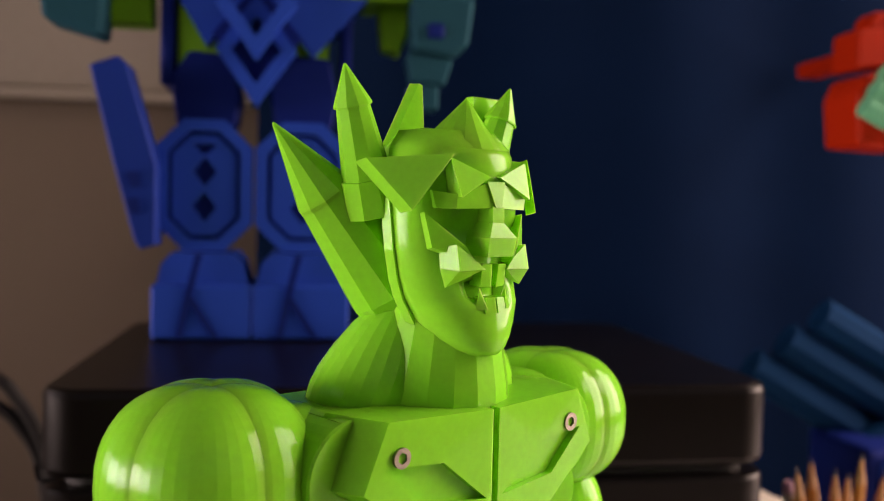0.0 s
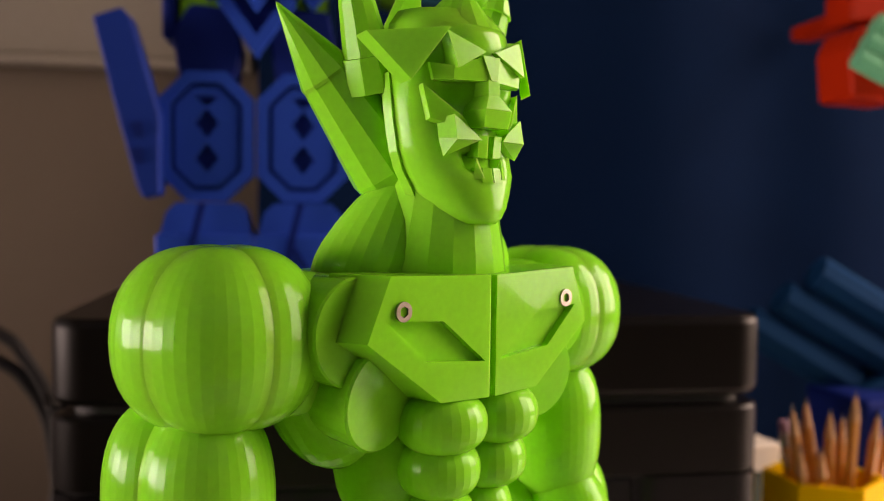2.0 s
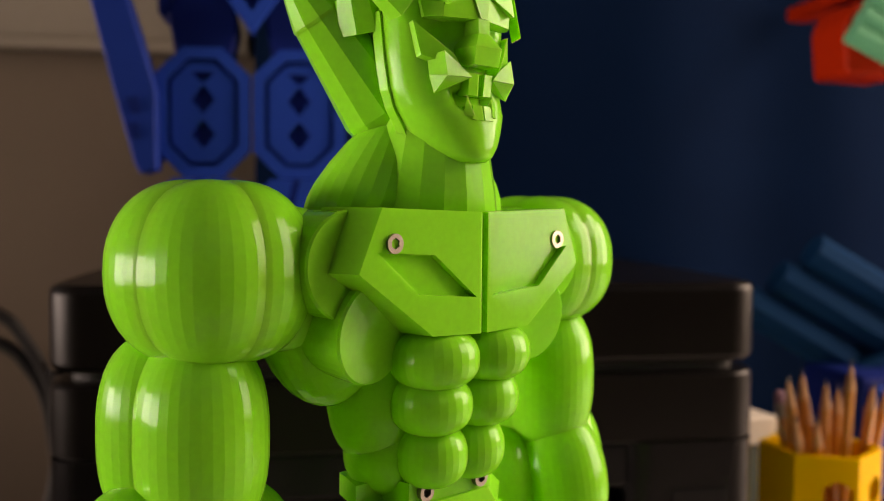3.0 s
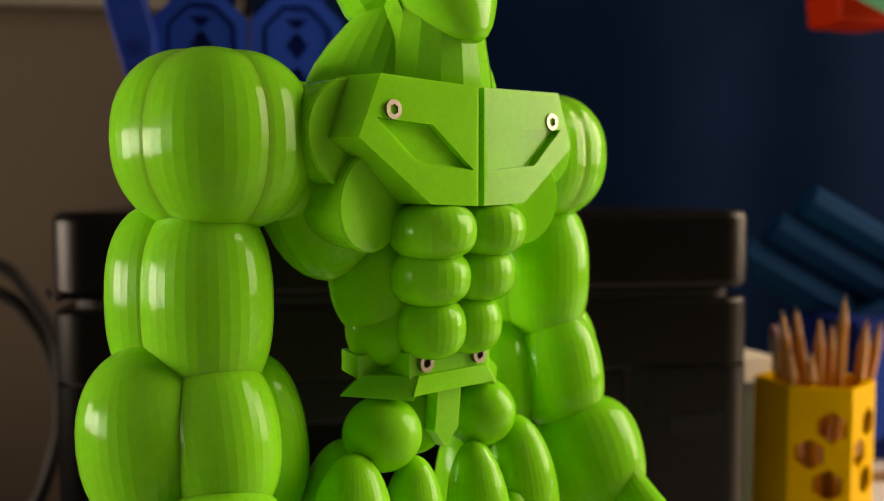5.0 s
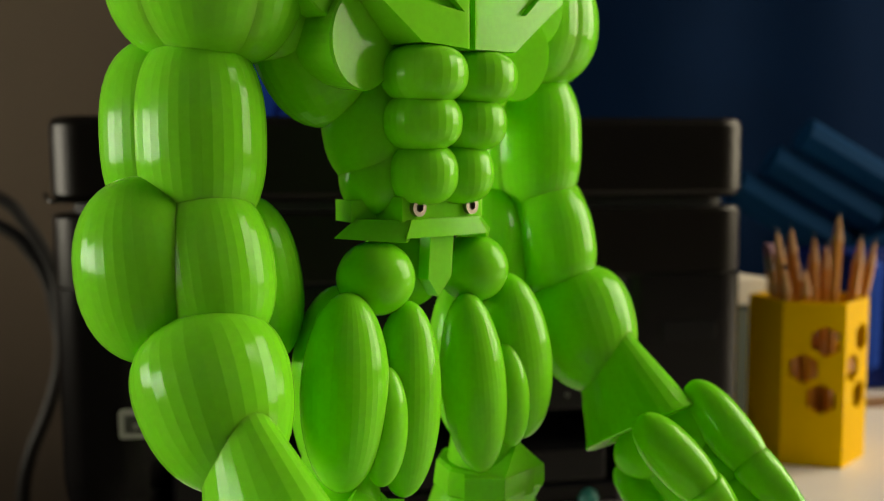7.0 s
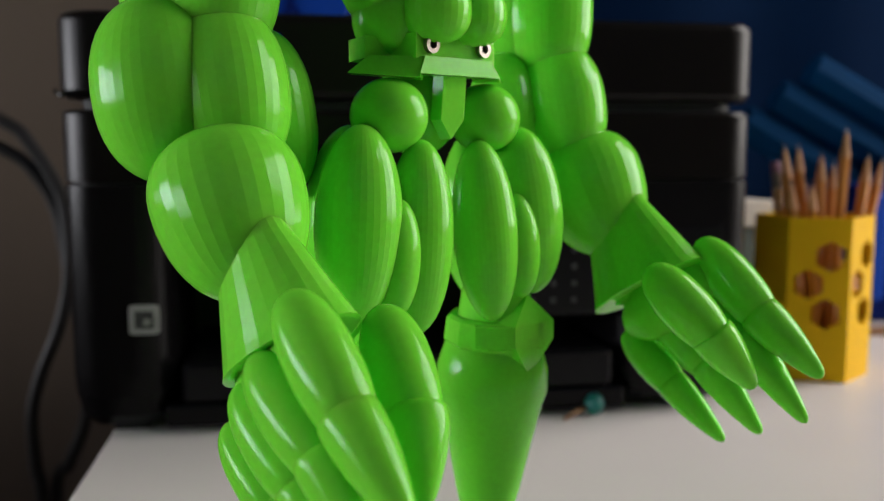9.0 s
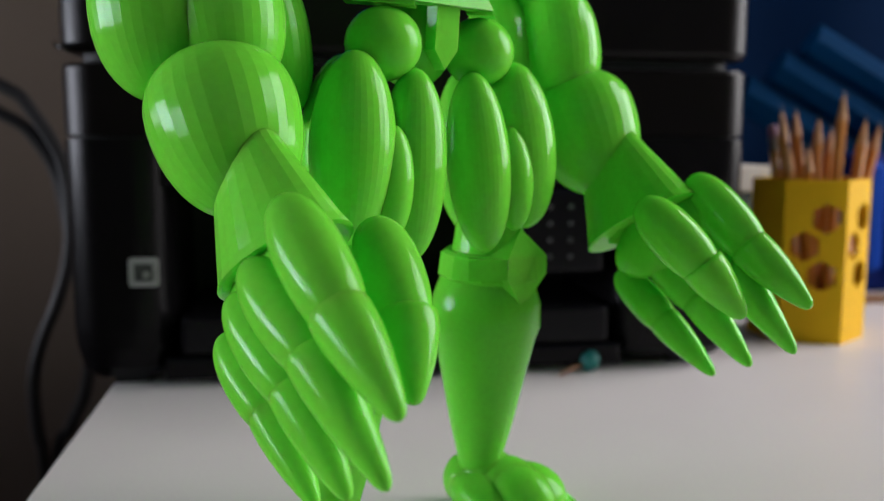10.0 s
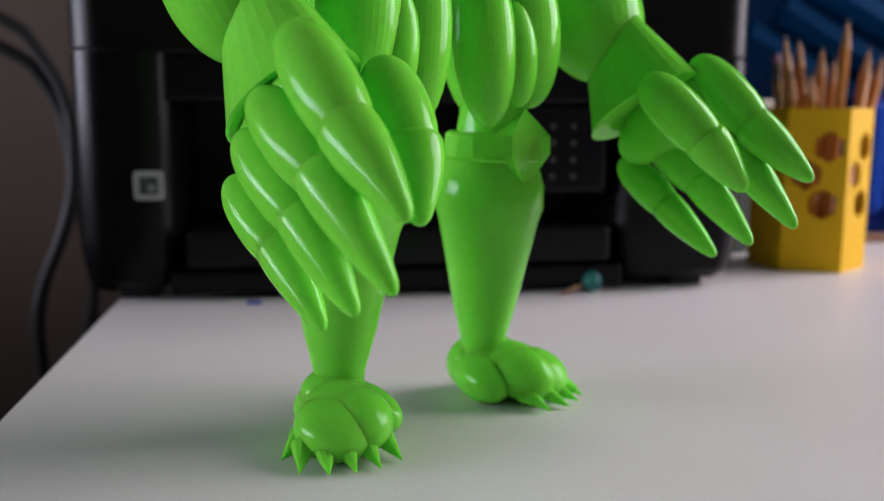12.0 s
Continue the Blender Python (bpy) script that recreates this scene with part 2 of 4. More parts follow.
def curtain():
    """A dark blue cloth hung before the wall in soft upright folds."""
    verts, faces = [], []
    nx, nz = 220, 24
    x0, x1, z0, z1 = -0.128, 1.36, -0.45, 1.55
    for side in (0, 1):
        for j in range(nz + 1):
            z = z0 + (z1 - z0) * j / nz
            for i in range(nx + 1):
                x = x0 + (x1 - x0) * i / nx
                y = 0.425 + 0.010 * math.sin(13 * x + 0.6 * math.sin(2 * z) + 3 * noise.noise((1.7 * x, 0.4 * z, 3))) + 0.004 * math.sin(31 * x + 1.3 + 0.8 * z) + 0.006 * noise.noise((6 * x, 2 * z, 0))
                verts.append((x, y + 0.003 * side, z))
    n = (nx + 1) * (nz + 1)
    for j in range(nz):
        for i in range(nx):
            a = j * (nx + 1) + i
            faces.append((a, a + 1, a + nx + 2, a + nx + 1))
            faces.append((n + a + nx + 1, n + a + nx + 2, n + a + 1, n + a))
    for i in range(nx):
        faces.append((i + 1, i, n + i, n + i + 1))
        a = nz * (nx + 1) + i
        faces.append((a, a + 1, n + a + 1, n + a))
    for j in range(nz):
        a = j * (nx + 1)
        faces.append((a, a + nx + 1, n + a + nx + 1, n + a))
        b = a + nx
        faces.append((b + nx + 1, b, n + b, n + b + nx + 1))
    ob = link_mesh("curtain", verts, faces, CURTAIN, m=DESK, smooth=[True] * len(faces))
    tagged(ob, "dark blue cloth hanging in soft folds before the wall", "curtain")
    rod = part("curtain_rod", tube_bm([(-0.16, 0.425, 1.56), (1.38, 0.425, 1.56)], 0.009), STEEL, m=DESK, smooth=True)
    tagged(rod, "steel rod that holds the dark blue cloth", "rod")


curtain()


def desk():
    root = thing("desk", DESK, "white laminate desk with a squared edge", "desk")
    part("desktop", box_bm(-0.196, 1.25, -0.62, BACK - 0.06, -0.028, 0.0, 0.0015), DESK_WHITE, root)
    for x in (-0.15, 1.2):
        for y in (-0.57, BACK - 0.11):
            part("leg", box_bm(x - 0.025, x + 0.025, y - 0.025, y + 0.025, LOW, -0.028, 0.002), DESK_WHITE, root)


desk()


# ---------------------------------------------------------------- the printer
def rounded_rect(x0, x1, y0, y1, r, n=12):
    pts = []
    for cx, cy, a0 in ((x1 - r, y1 - r, 0), (x0 + r, y1 - r, 90), (x0 + r, y0 + r, 180), (x1 - r, y0 + r, 270)):
        for k in range(n + 1):
            a = radians(a0 + 90 * k / n)
            pts.append((cx + r * math.cos(a), cy + r * math.sin(a)))
    return pts


def slab_bm(x0, x1, y0, y1, r, levels):
    """Stacked rounded outlines; levels of (z, inset)."""
    bm = bmesh.new()
    rings = []
    for z, inset in levels:
        rings.append([bm.verts.new((x, y, z)) for x, y in rounded_rect(x0 + inset, x1 - inset, y0 + inset, y1 - inset, max(r - inset, 0.002))])
    for a, b in zip(rings, rings[1:]):
        for k in range(len(a)):
            bm.faces.new((a[k], a[(k + 1) % len(a)], b[(k + 1) % len(b)], b[k]))
    bm.faces.new(rings[0][::-1])
    bm.faces.new(rings[-1])
    return bm


def printer():
    root = thing("printer", on_desk(-0.018, 0.0, 0.0), "black all-in-one inkjet printer with a flat scanner lid", "printer")
    w, d = 0.1970, 0.275
    part("scanner_lid", slab_bm(-w, w, 0.0, d, 0.021, [(0.1845, 0.004), (0.186, 0.0015), (0.189, 0.0), (0.2255, 0.0), (0.2285, 0.0012), (0.2300, 0.0035)]), BLACK_TEX, root)
    part("lid_gap", slab_bm(-w + 0.01, w - 0.01, 0.010, d - 0.01, 0.015, [(0.1785, 0.0), (0.186, 0.0)]), DARK, root)
    part("upper_body", slab_bm(-w, w, 0.0, d, 0.021, [(0.1400, 0.001), (0.1408, 0.0), (0.1765, 0.0), (0.1785, 0.0012), (0.1790, 0.004)]), BLACK_TEX, root)
    part("seam", slab_bm(-w + 0.003, w - 0.003, 0.003, d, 0.02, [(0.1385, 0.0), (0.1402, 0.0)]), DARK, root)
    part("left_flank", slab_bm(-w, -w + 0.056, 0.0, d, 0.02, [(0.006, 0.010), (0.012, 0.004), (0.024, 0.001), (0.034, 0.0), (0.1388, 0.0)]), BLACK, root)
    part("right_flank", slab_bm(w - 0.084, w, 0.0, d, 0.02, [(0.006, 0.012), (0.012, 0.005), (0.026, 0.001), (0.036, 0.0), (0.1388, 0.0)]), BLACK, root)
    part("middle_front", box_bm(-w + 0.050, w - 0.078, 0.006, 0.05, 0.112, 0.1386, 0.003), BLACK_GLOSS, root)
    part("bay_back", box_bm(-w + 0.050, w - 0.078, 0.11, 0.12, 0.004, 0.13), DARK, root)
    part("bay_floor", box_bm(-w + 0.050, w - 0.078, 0.004, 0.2, 0.004, 0.017, 0.002), BLACK, root)
    part("paper_tray", box_bm(-w + 0.060, w - 0.088, -0.002, 0.11, 0.0195, 0.041, 0.003), BLACK_GLOSS, root, "glossy black paper tray")
    part("tray_lip", box_bm(-w + 0.064, w - 0.092, -0.0045, -0.0005, 0.0375, 0.0405, 0.001), BLACK, root)
    panel = part("control_panel", box_bm(w - 0.158, w - 0.090, 0.004, 0.05, 0.060, 0.1105, 0.003), BLACK_GLOSS, root, "glossy black panel with small grey key marks")
    for i in range(3):
        for j in range(4):
            x, z = w - 0.136 + 0.0125 * i, 0.070 + 0.0098 * j
            part("key", box_bm(x - 0.0013, x + 0.0013, 0.0028, 0.0042, z - 0.0014, z + 0.0014), KEY_GREY, panel)
    part("panel_badge", box_bm(w - 0.055, w - 0.022, -0.0012, 0.001, 0.100, 0.112, 0.0005), BLACK_GLOSS, root)
    for x in (-w + 0.03, w - 0.03):
        for y in (0.03, d - 0.03):
            part("foot", box_bm(x - 0.01, x + 0.01, y - 0.01, y + 0.01, 0.0, 0.0065), DARK, root)
    part("side_catch", tube_bm(smooth_path([(-w - 0.0015, 0.012, 0.189), (-w + 0.004, -0.001, 0.186), (-w + 0.012, -0.003, 0.187)], 6), 0.0012), BLACK_GLOSS, root)
    # square sticker, lying on the front of the left flank
    st = part("sticker", prism_bm(rounded_rect(-0.1635, -0.1475, 0.0585, 0.0745, 0.0022, 4), -0.0012, 0.0002), STICKER, root, "white square sticker with a grey printed square")
    part("printed_square", panel_bm([(-0.1602, 0.0618), (-0.1508, 0.0618), (-0.1508, 0.0712), (-0.1602, 0.0712)],
                                    [[(-0.1560, 0.0634), (-0.1522, 0.0634), (-0.1522, 0.0672), (-0.1560, 0.0672)]], -0.0018, -0.0010), STICKER_GREY, st)
    return root


printer()


# ---------------------------------------------------------------- the green figurine
class Sculpt:
    """Collects a figure in its own frame: u across, f forward, z up. Pieces may be mirrored across u = 0."""

    def __init__(self):
        self.v, self.f, self.s, self.crisp = [], [], [], set()

    def add(self, verts, faces, smooth=False, both=False, crisp=()):
        base = len(self.v)
        for a, b in crisp:
            self.crisp.add((base + a, base + b))
            if both:
                self.crisp.add((base + len(verts) + a, base + len(verts) + b))
        self.v += [Vector((p[0], -p[1], p[2])) for p in verts]
        self.f += [tuple(base + i for i in q) for q in faces]
        self.s += [smooth] * len(faces)
        if both:
            base = len(self.v)
            self.v += [Vector((-p[0], -p[1], p[2])) for p in verts]
            self.f += [tuple(base + i for i in q)[::-1] for q in faces]
            self.s += [smooth] * len(faces)

    def turn(self, p0, p1, profile, seg=28, squash=1.0, side=(1, 0, 0), smooth=True, both=False, level=False):
        """A turned form about the line p0 to p1. profile: pairs of (share of the length, radius); squash flattens it along the other way than side."""
        p0, p1 = Vector(p0), Vector(p1)
        d = Vector((0, 0, 1)) if level else (p1 - p0).normalized()
        a = (Vector(side) - d * d.dot(Vector(side))).normalized()
        b = d.cross(a)
        verts, faces = [], []
        for s, r in profile:
            c = p0.lerp(p1, s)
            for k in range(seg):
                t = 2 * math.pi * k / seg
                verts.append(c + a * (r * math.cos(t)) + b * (r * squash * math.sin(t)))
        rows = len(profile)
        crisp = [(i * seg + k, (i + 1) * seg + k) for i in range(rows - 1) for k in range(seg)] if smooth == "bands" else ()
        for i in range(rows - 1):
            for k in range(seg):
                l = (k + 1) % seg
                faces.append((i * seg + k, i * seg + l, (i + 1) * seg + l, (i + 1) * seg + k))
        faces.append(tuple(range(seg))[::-1])
        faces.append(tuple((rows - 1) * seg + k for k in range(seg)))
        # frame (u, f, z) is left-handed before the flip of f, so faces turn round
        self.add(verts, [q[::-1] for q in faces], bool(smooth), both, crisp)

    def egg(self, c, r, axis=(0, 0, 1), half=None, seg=32, rows=18, power=2.0, squash=1.0, side=(1, 0, 0), smooth=True, both=False, taper=0.0, mirror=1):
        """An ellipsoid or barrel: radius r across, half its length along the axis."""
        half = half or r
        c, d = Vector((c[0] * mirror, c[1], c[2])), Vector((axis[0] * mirror, axis[1], axis[2])).normalized()
        prof = []
        for i in range(rows + 1):
            s = -math.cos(math.pi * (0.5 / rows + (1 - 1 / rows) * i / rows)) if power <= 2 else -math.copysign(1, math.cos(math.pi * i / rows)) * abs(math.cos(math.pi * i / rows)) ** 0.8 * 0.999
            rr = max(1 - abs(s) ** power, 0.0) ** (1 / power)
            prof.append(((s + 1) / 2, max(r * rr * (1 - taper * s), r * 0.02)))
        self.turn(c - d * half, c + d * half, prof, seg, squash, side, smooth, both)

    def plate(self, points, push, both=False):
        """A flat polygon in space, drawn out by the vector push."""
        pts = [Vector(p) for p in points]
        push = Vector(push)
        n = len(pts)
        verts = pts + [p + push for p in pts]
        nrm = (pts[1] - pts[0]).cross(pts[2] - pts[0])
        faces = [tuple(range(n)), tuple(range(n, 2 * n))[::-1]] + [((i + 1) % n, i, n + i, n + (i + 1) % n) for i in range(n)]
        if nrm.dot(push) < 0:
            faces = [q[::-1] for q in faces]
        self.add(verts, faces, False, both)

    def pyramid(self, base, tip, both=False):
        pts = [Vector(p) for p in base] + [Vector(tip)]
        n = len(base)
        nrm = (pts[1] - pts[0]).cross(pts[2] - pts[0])
        faces = [tuple(range(n))] + [((i + 1) % n, i, n) for i in range(n)]
        if nrm.dot(pts[n] - pts[0]) < 0:
            faces = [q[::-1] for q in faces]
        self.add(pts, faces, False, both)

    def block(self, c, half, both=False):
        c, h = Vector(c), half
        pts = [c + Vector((sx * h[0], sy * h[1], -h[2])) for sx, sy in ((-1, -1), (1, -1), (1, 1), (-1, 1))]
        self.plate(pts, (0, 0, 2 * h[2]), both)

    def build(self, name, mat, m):
        ob = link_mesh(name, self.v, self.f, mat, m=m, smooth=self.s)
        for e in ob.data.edges:
            a, b = e.vertices
            if (a, b) in self.crisp or (b, a) in self.crisp:
                e.use_edge_sharp = True
        return ob


CLAW = [(0.0, 0.90), (0.02, 0.98), (0.08, 1.0), (0.25, 0.97), (0.45, 0.85), (0.65, 0.67), (0.82, 0.48), (0.93, 0.33), (0.98, 0.20), (1.0, 0.06)]
HORN = [(0.0, 1.0), (0.5, 0.52), (0.97, 0.05), (1.0, 0.01)]


def scaled(profile, r):
    return [(s, q * r) for s, q in profile]


FIGURE = pose(-0.008, 0.250, 0.0, 0, 0, 45)


def green_figure():
    g = Sculpt()
    # --- arms: lobed shoulder, barrel upper arm, elbow cluster, forearm
    for side, z, half in ((1, 0.2543, 0.0242), (-1, 0.2533, 0.0226)):
        for k in range(5):
            t = radians(125.3 + 72 * k)
            g.egg((-0.0641 + 0.0063 * math.cos(t), -0.0086 + 0.0063 * math.sin(t), z), 0.0214, half=half, seg=42, rows=22, power=2.2, smooth="bands", mirror=side)
    # upper arm: a broad front lobe, an outer one and two behind
    for a, b, r, half in ((0.0058, 0.0030, 0.0180, 0.0280), (-0.0068, -0.0030, 0.0170, 0.0272), (0.0030, -0.0060, 0.0160, 0.0270)):
        g.egg((-0.0705 + 0.707 * (a - b), -0.0135 + 0.707 * (a + b), 0.2105), r, half=half, seg=40, rows=22, power=2.5, smooth="bands", both=True)
    g.egg((-0.0830, -0.0110, 0.1745), 0.0192, (0.05, 0.10, -1), 0.0255, seg=44, rows=22, power=2.2, smooth="bands")
    g.egg((-0.0855, -0.0135, 0.1755), 0.0162, (0.05, 0.10, -1), 0.0245, seg=42, rows=22, power=2.2, smooth="bands", mirror=-1)
    g.egg((-0.0700, 0.0000, 0.1745), 0.0168, (0.0, 0.22, -1), 0.0235, seg=42, rows=22, power=2.3, smooth="bands", both=True)
    g.egg((-0.0495, -0.0110, 0.1690), 0.0132, (0.10, 0.10, -1), 0.0250, seg=32, rows=20, power=2.2, smooth="bands", both=True)
    g.egg((-0.0757, 0.0113, 0.1412), 0.0203, (0.0, 0.45, -0.89), 0.0236, seg=36, rows=24, power=2.3, smooth="bands", both=True, taper=0.16)
    # --- wrist flare and palm
    g.turn((-0.0765, 0.0205, 0.1360), (-0.0755, 0.0375, 0.1085), [(0, 0.0125), (0.12, 0.0135), (0.9, 0.0225), (0.985, 0.0238), (1.0, 0.0225), (1.0, 0.0150), (0.9, 0.010)], 28, 0.66, (0, 0.85, 0.53), False, True)
    g.egg((-0.0815, 0.0420, 0.1045), 0.0120, (0.0, 0.80, 0.60), 0.0230, squash=0.55, side=(0, 0.6, -0.8), both=True)
    # --- fingers: one swollen link and a pointed one each
    for top, joint, tip, r in (((-0.085, 0.0532, 0.1242), (-0.086, 0.077, 0.101), (-0.087, 0.0965, 0.085), 0.0083),
                               ((-0.0884, 0.0444, 0.109), (-0.0882, 0.0701, 0.091), (-0.0868, 0.092, 0.069), 0.0077),
                               ((-0.0864, 0.0331, 0.0992), (-0.0856, 0.0582, 0.08), (-0.0856, 0.077, 0.0619), 0.0074),
                               ((-0.0843, 0.0237, 0.0872), (-0.084, 0.0451, 0.0711), (-0.0851, 0.0636, 0.0561), 0.0068),
                               ((-0.0577, 0.0514, 0.117), (-0.0645, 0.072, 0.096), (-0.071, 0.0818, 0.0815), 0.0086)):
        a, j, p = Vector(top), Vector(joint), Vector(tip)
        d = (j - a).normalized()
        g.egg((a + j) / 2, r, d, (j - a).length / 2 + 0.003, seg=24, power=2.3, both=True)
        back = j - (p - j).normalized() * 0.004
        g.turn(back, p, scaled(CLAW, r * 0.88), 22, smooth=True, both=True)
    # --- neck and trapezius
    g.turn((-0.0185, -0.0050, 0.2688), (-0.0070, -0.0010, 0.3000), [(0, 0.0166), (0.02, 0.0170), (0.18, 0.0174), (0.32, 0.0168), (0.5, 0.0149), (0.7, 0.0119), (0.86, 0.0085), (1.0, 0.0030)], 26, smooth="bands", both=True, level=True)
    g.turn((0, 0.0055, 0.2700), (0, 0.0085, 0.3050), [(0, 0.0205), (0.02, 0.0208), (0.2, 0.0198), (0.45, 0.0178), (0.75, 0.0158), (1, 0.0140)], 18, smooth="bands")
    g.egg((0, -0.006, 0.286), 0.0140, half=0.022, seg=16, power=2.2, smooth=False)
    # --- chest: block, two plates with a sunk field, screws apart
    g.plate([(-0.043, -0.020, 0.2705), (0.043, -0.020, 0.2705), (0.043, 0.018, 0.2705), (-0.043, 0.018, 0.2705)], (0, 0, -0.024))
    chest_plates(g)
    g.egg((-0.0470, -0.0050, 0.2520), 0.0165, (0, 0, 1), 0.0200, seg=30, power=3.0, smooth="bands", both=True)
    g.turn((-0.0400, -0.0040, 0.2560), (-0.0385, 0.0185, 0.2560), [(0, 0.0120), (0.1, 0.0148), (0.97, 0.0150), (1.0, 0.0145)], 40, smooth=False, both=True)
    # breast underside discs, lats and waist
    g.turn((-0.0340, 0.000, 0.2395), (-0.0310, 0.0190, 0.2375), [(0, 0.0110), (0.15, 0.0135), (0.96, 0.0138), (1.0, 0.0132)], 36, 1.05, smooth=False, both=True)
    g.egg((-0.0320, -0.0055, 0.2370), 0.0180, (-0.55, 0, 1), 0.0235, seg=32, rows=18, power=2.4, smooth=False, both=True)
    g.egg((-0.0155, 0.000, 0.2140), 0.0148, (-0.15, 0, 1), 0.0190, seg=30, power=2.3, smooth=True, both=True)
    g.egg((-0.0122, 0.0015, 0.2010), 0.0132, (0.2, 0, 1), 0.0155, seg=30, power=2.3, smooth=True, both=True)
    g.egg((0, -0.002, 0.2200), 0.0165, half=0.034, seg=24, power=2.6)
    # belly: three pairs
    for z, u, f, r, h in ((0.2290, 0.0106, 0.0200, 0.0132, 0.0090), (0.2153, 0.0096, 0.0177, 0.0123, 0.0090), (0.2000, 0.0077, 0.0158, 0.0109, 0.0097)):
        g.egg((-u, f, z), r, half=h, seg=30, rows=18, power=2.4, smooth="bands", both=True)
    # --- belt with skirt points and the hanging tab
    g.plate([(-0.0275, 0.0060, 0.1855), (0.0275, 0.0060, 0.1855), (0.0230, -0.008, 0.1855), (-0.0230, -0.008, 0.1855)], (0, 0, 0.0066))
    g.plate([(-0.0165, 0.0165, 0.1855), (0.0165, 0.0165, 0.1855), (0.0190, -0.002, 0.1855), (-0.0190, -0.002, 0.1855)], (0, 0, 0.0075))
    g.plate([(-0.0330, 0.0045, 0.1810), (-0.0170, 0.0190, 0.1795), (-0.0140, 0.0175, 0.1860), (-0.0260, 0.0060, 0.1865)], (0.006, -0.006, 0.0000), True)
    g.plate([(-0.0170, 0.0190, 0.1808), (0.0170, 0.0190, 0.1808), (0.0140, 0.0178, 0.1862), (-0.0140, 0.0178, 0.1862)], (0, -0.006, 0))
    g.plate([(-0.0048, 0.0165, 0.1850), (0.0048, 0.0165, 0.1850), (0.0048, 0.0148, 0.1675), (0, 0.0142, 0.1615), (-0.0048, 0.0148, 0.1675)], (0, -0.005, 0))
    g.egg((0, -0.002, 0.1720), 0.0150, half=0.016, seg=24, squash=0.8)
    # --- legs
    g.egg((-0.0205, 0.0085, 0.1685), 0.0120, half=0.0114, seg=32, both=True)
    g.egg((-0.0360, 0.0130, 0.1370), 0.0130, (-0.10, 0.05, -1), 0.0290, seg=40, smooth="bands", both=True)
    g.egg((-0.0145, 0.0150, 0.1315), 0.0108, (-0.08, 0.04, -1), 0.0300, seg=40, smooth="bands", both=True)
    g.egg((-0.0265, 0.0190, 0.1262), 0.0072, (-0.08, 0.02, -1), 0.0178, seg=28, both=True)
    g.egg((-0.0285, -0.0020, 0.1350), 0.0140, (-0.05, 0, -1), 0.0310, seg=28, both=True)
    g.turn((-0.0310, 0.0040, 0.120), (-0.0330, 0.0020, 0.080), [(0, 0.0110), (0.35, 0.0125), (0.7, 0.0150), (1, 0.0165)], 28, both=True)
    g.turn((-0.0335, 0.0010, 0.1000), (-0.0335, -0.0030, 0.0140), [(0, 0.0080), (0.05, 0.0130), (0.12, 0.0172), (0.22, 0.0200), (0.32, 0.0203), (0.37, 0.0188), (0.55, 0.0155), (0.75, 0.0120), (0.90, 0.0087), (1, 0.0080)], 36, both=True)
    knee_guard(g)
    # --- feet: heel lobes, instep and clawed toes
    foot(g)
    # --- head
    head(g)
    ob = g.build("green_figurine", GREEN, FIGURE)
    return tagged(ob, "glossy lime-green printed plastic muscular figurine standing on the desk", "figurine")


def chest_plates(g):
    out = [(-0.0012, 0.2705), (-0.0360, 0.2715), (-0.0430, 0.2545), (-0.0190, 0.2368), (-0.0012, 0.2362)]
    field = [(-0.0375, 0.2600), (-0.0185, 0.2588), (-0.0030, 0.2466), (-0.0240, 0.2484)]
    f0, deep = 0.0295, 0.0272
    bm = bmesh.new()
    edges = []
    for loop in (out, field):
        vs = [bm.verts.new((x, 0, z)) for x, z in loop]
        edges += [bm.edges.new((vs[i], vs[(i + 1) % len(vs)])) for i in range(len(vs))]
    bmesh.ops.triangle_fill(bm, use_beauty=True, use_dissolve=False, edges=edges)
    bm.verts.index_update()
    verts = [(v.co.x, f0 - 0.06 * max(0.0, -v.co.x - 0.012), v.co.z) for v in bm.verts]
    faces = []
    for f in bm.faces:
        idx = [v.index for v in f.verts]
        a, b, c = (Vector(verts[i]) for i in idx[:3])
        n = (b - a).cross(c - a)
        faces.append(tuple(idx) if n.y < 0 else tuple(idx[::-1]))
    faces = [q[::-1] for q in faces]
    bm.free()
    nv = len(verts)
    k = len(out)
    # rim walls back to the body, flaring outward
    rim = [(x * (1.0 if abs(x) < 0.01 else 1.17), 0.010, z) for x, z in out]
    verts += rim
    for i in range(k):
        j = (i + 1) % k
        faces.append((i, j, nv + j, nv + i))
    base = len(verts)
    sunk = [(x * 0.985 - 0.0002, deep - 0.06 * max(0.0, -x - 0.012), z) for x, z in field]
    verts += sunk
    m = len(field)
    for i in range(m):
        j = (i + 1) % m
        faces.append((k + i, base + i, base + j, k + j))
    faces.append(tuple(base + i for i in range(m)))
    g.add(verts, faces, False, True)


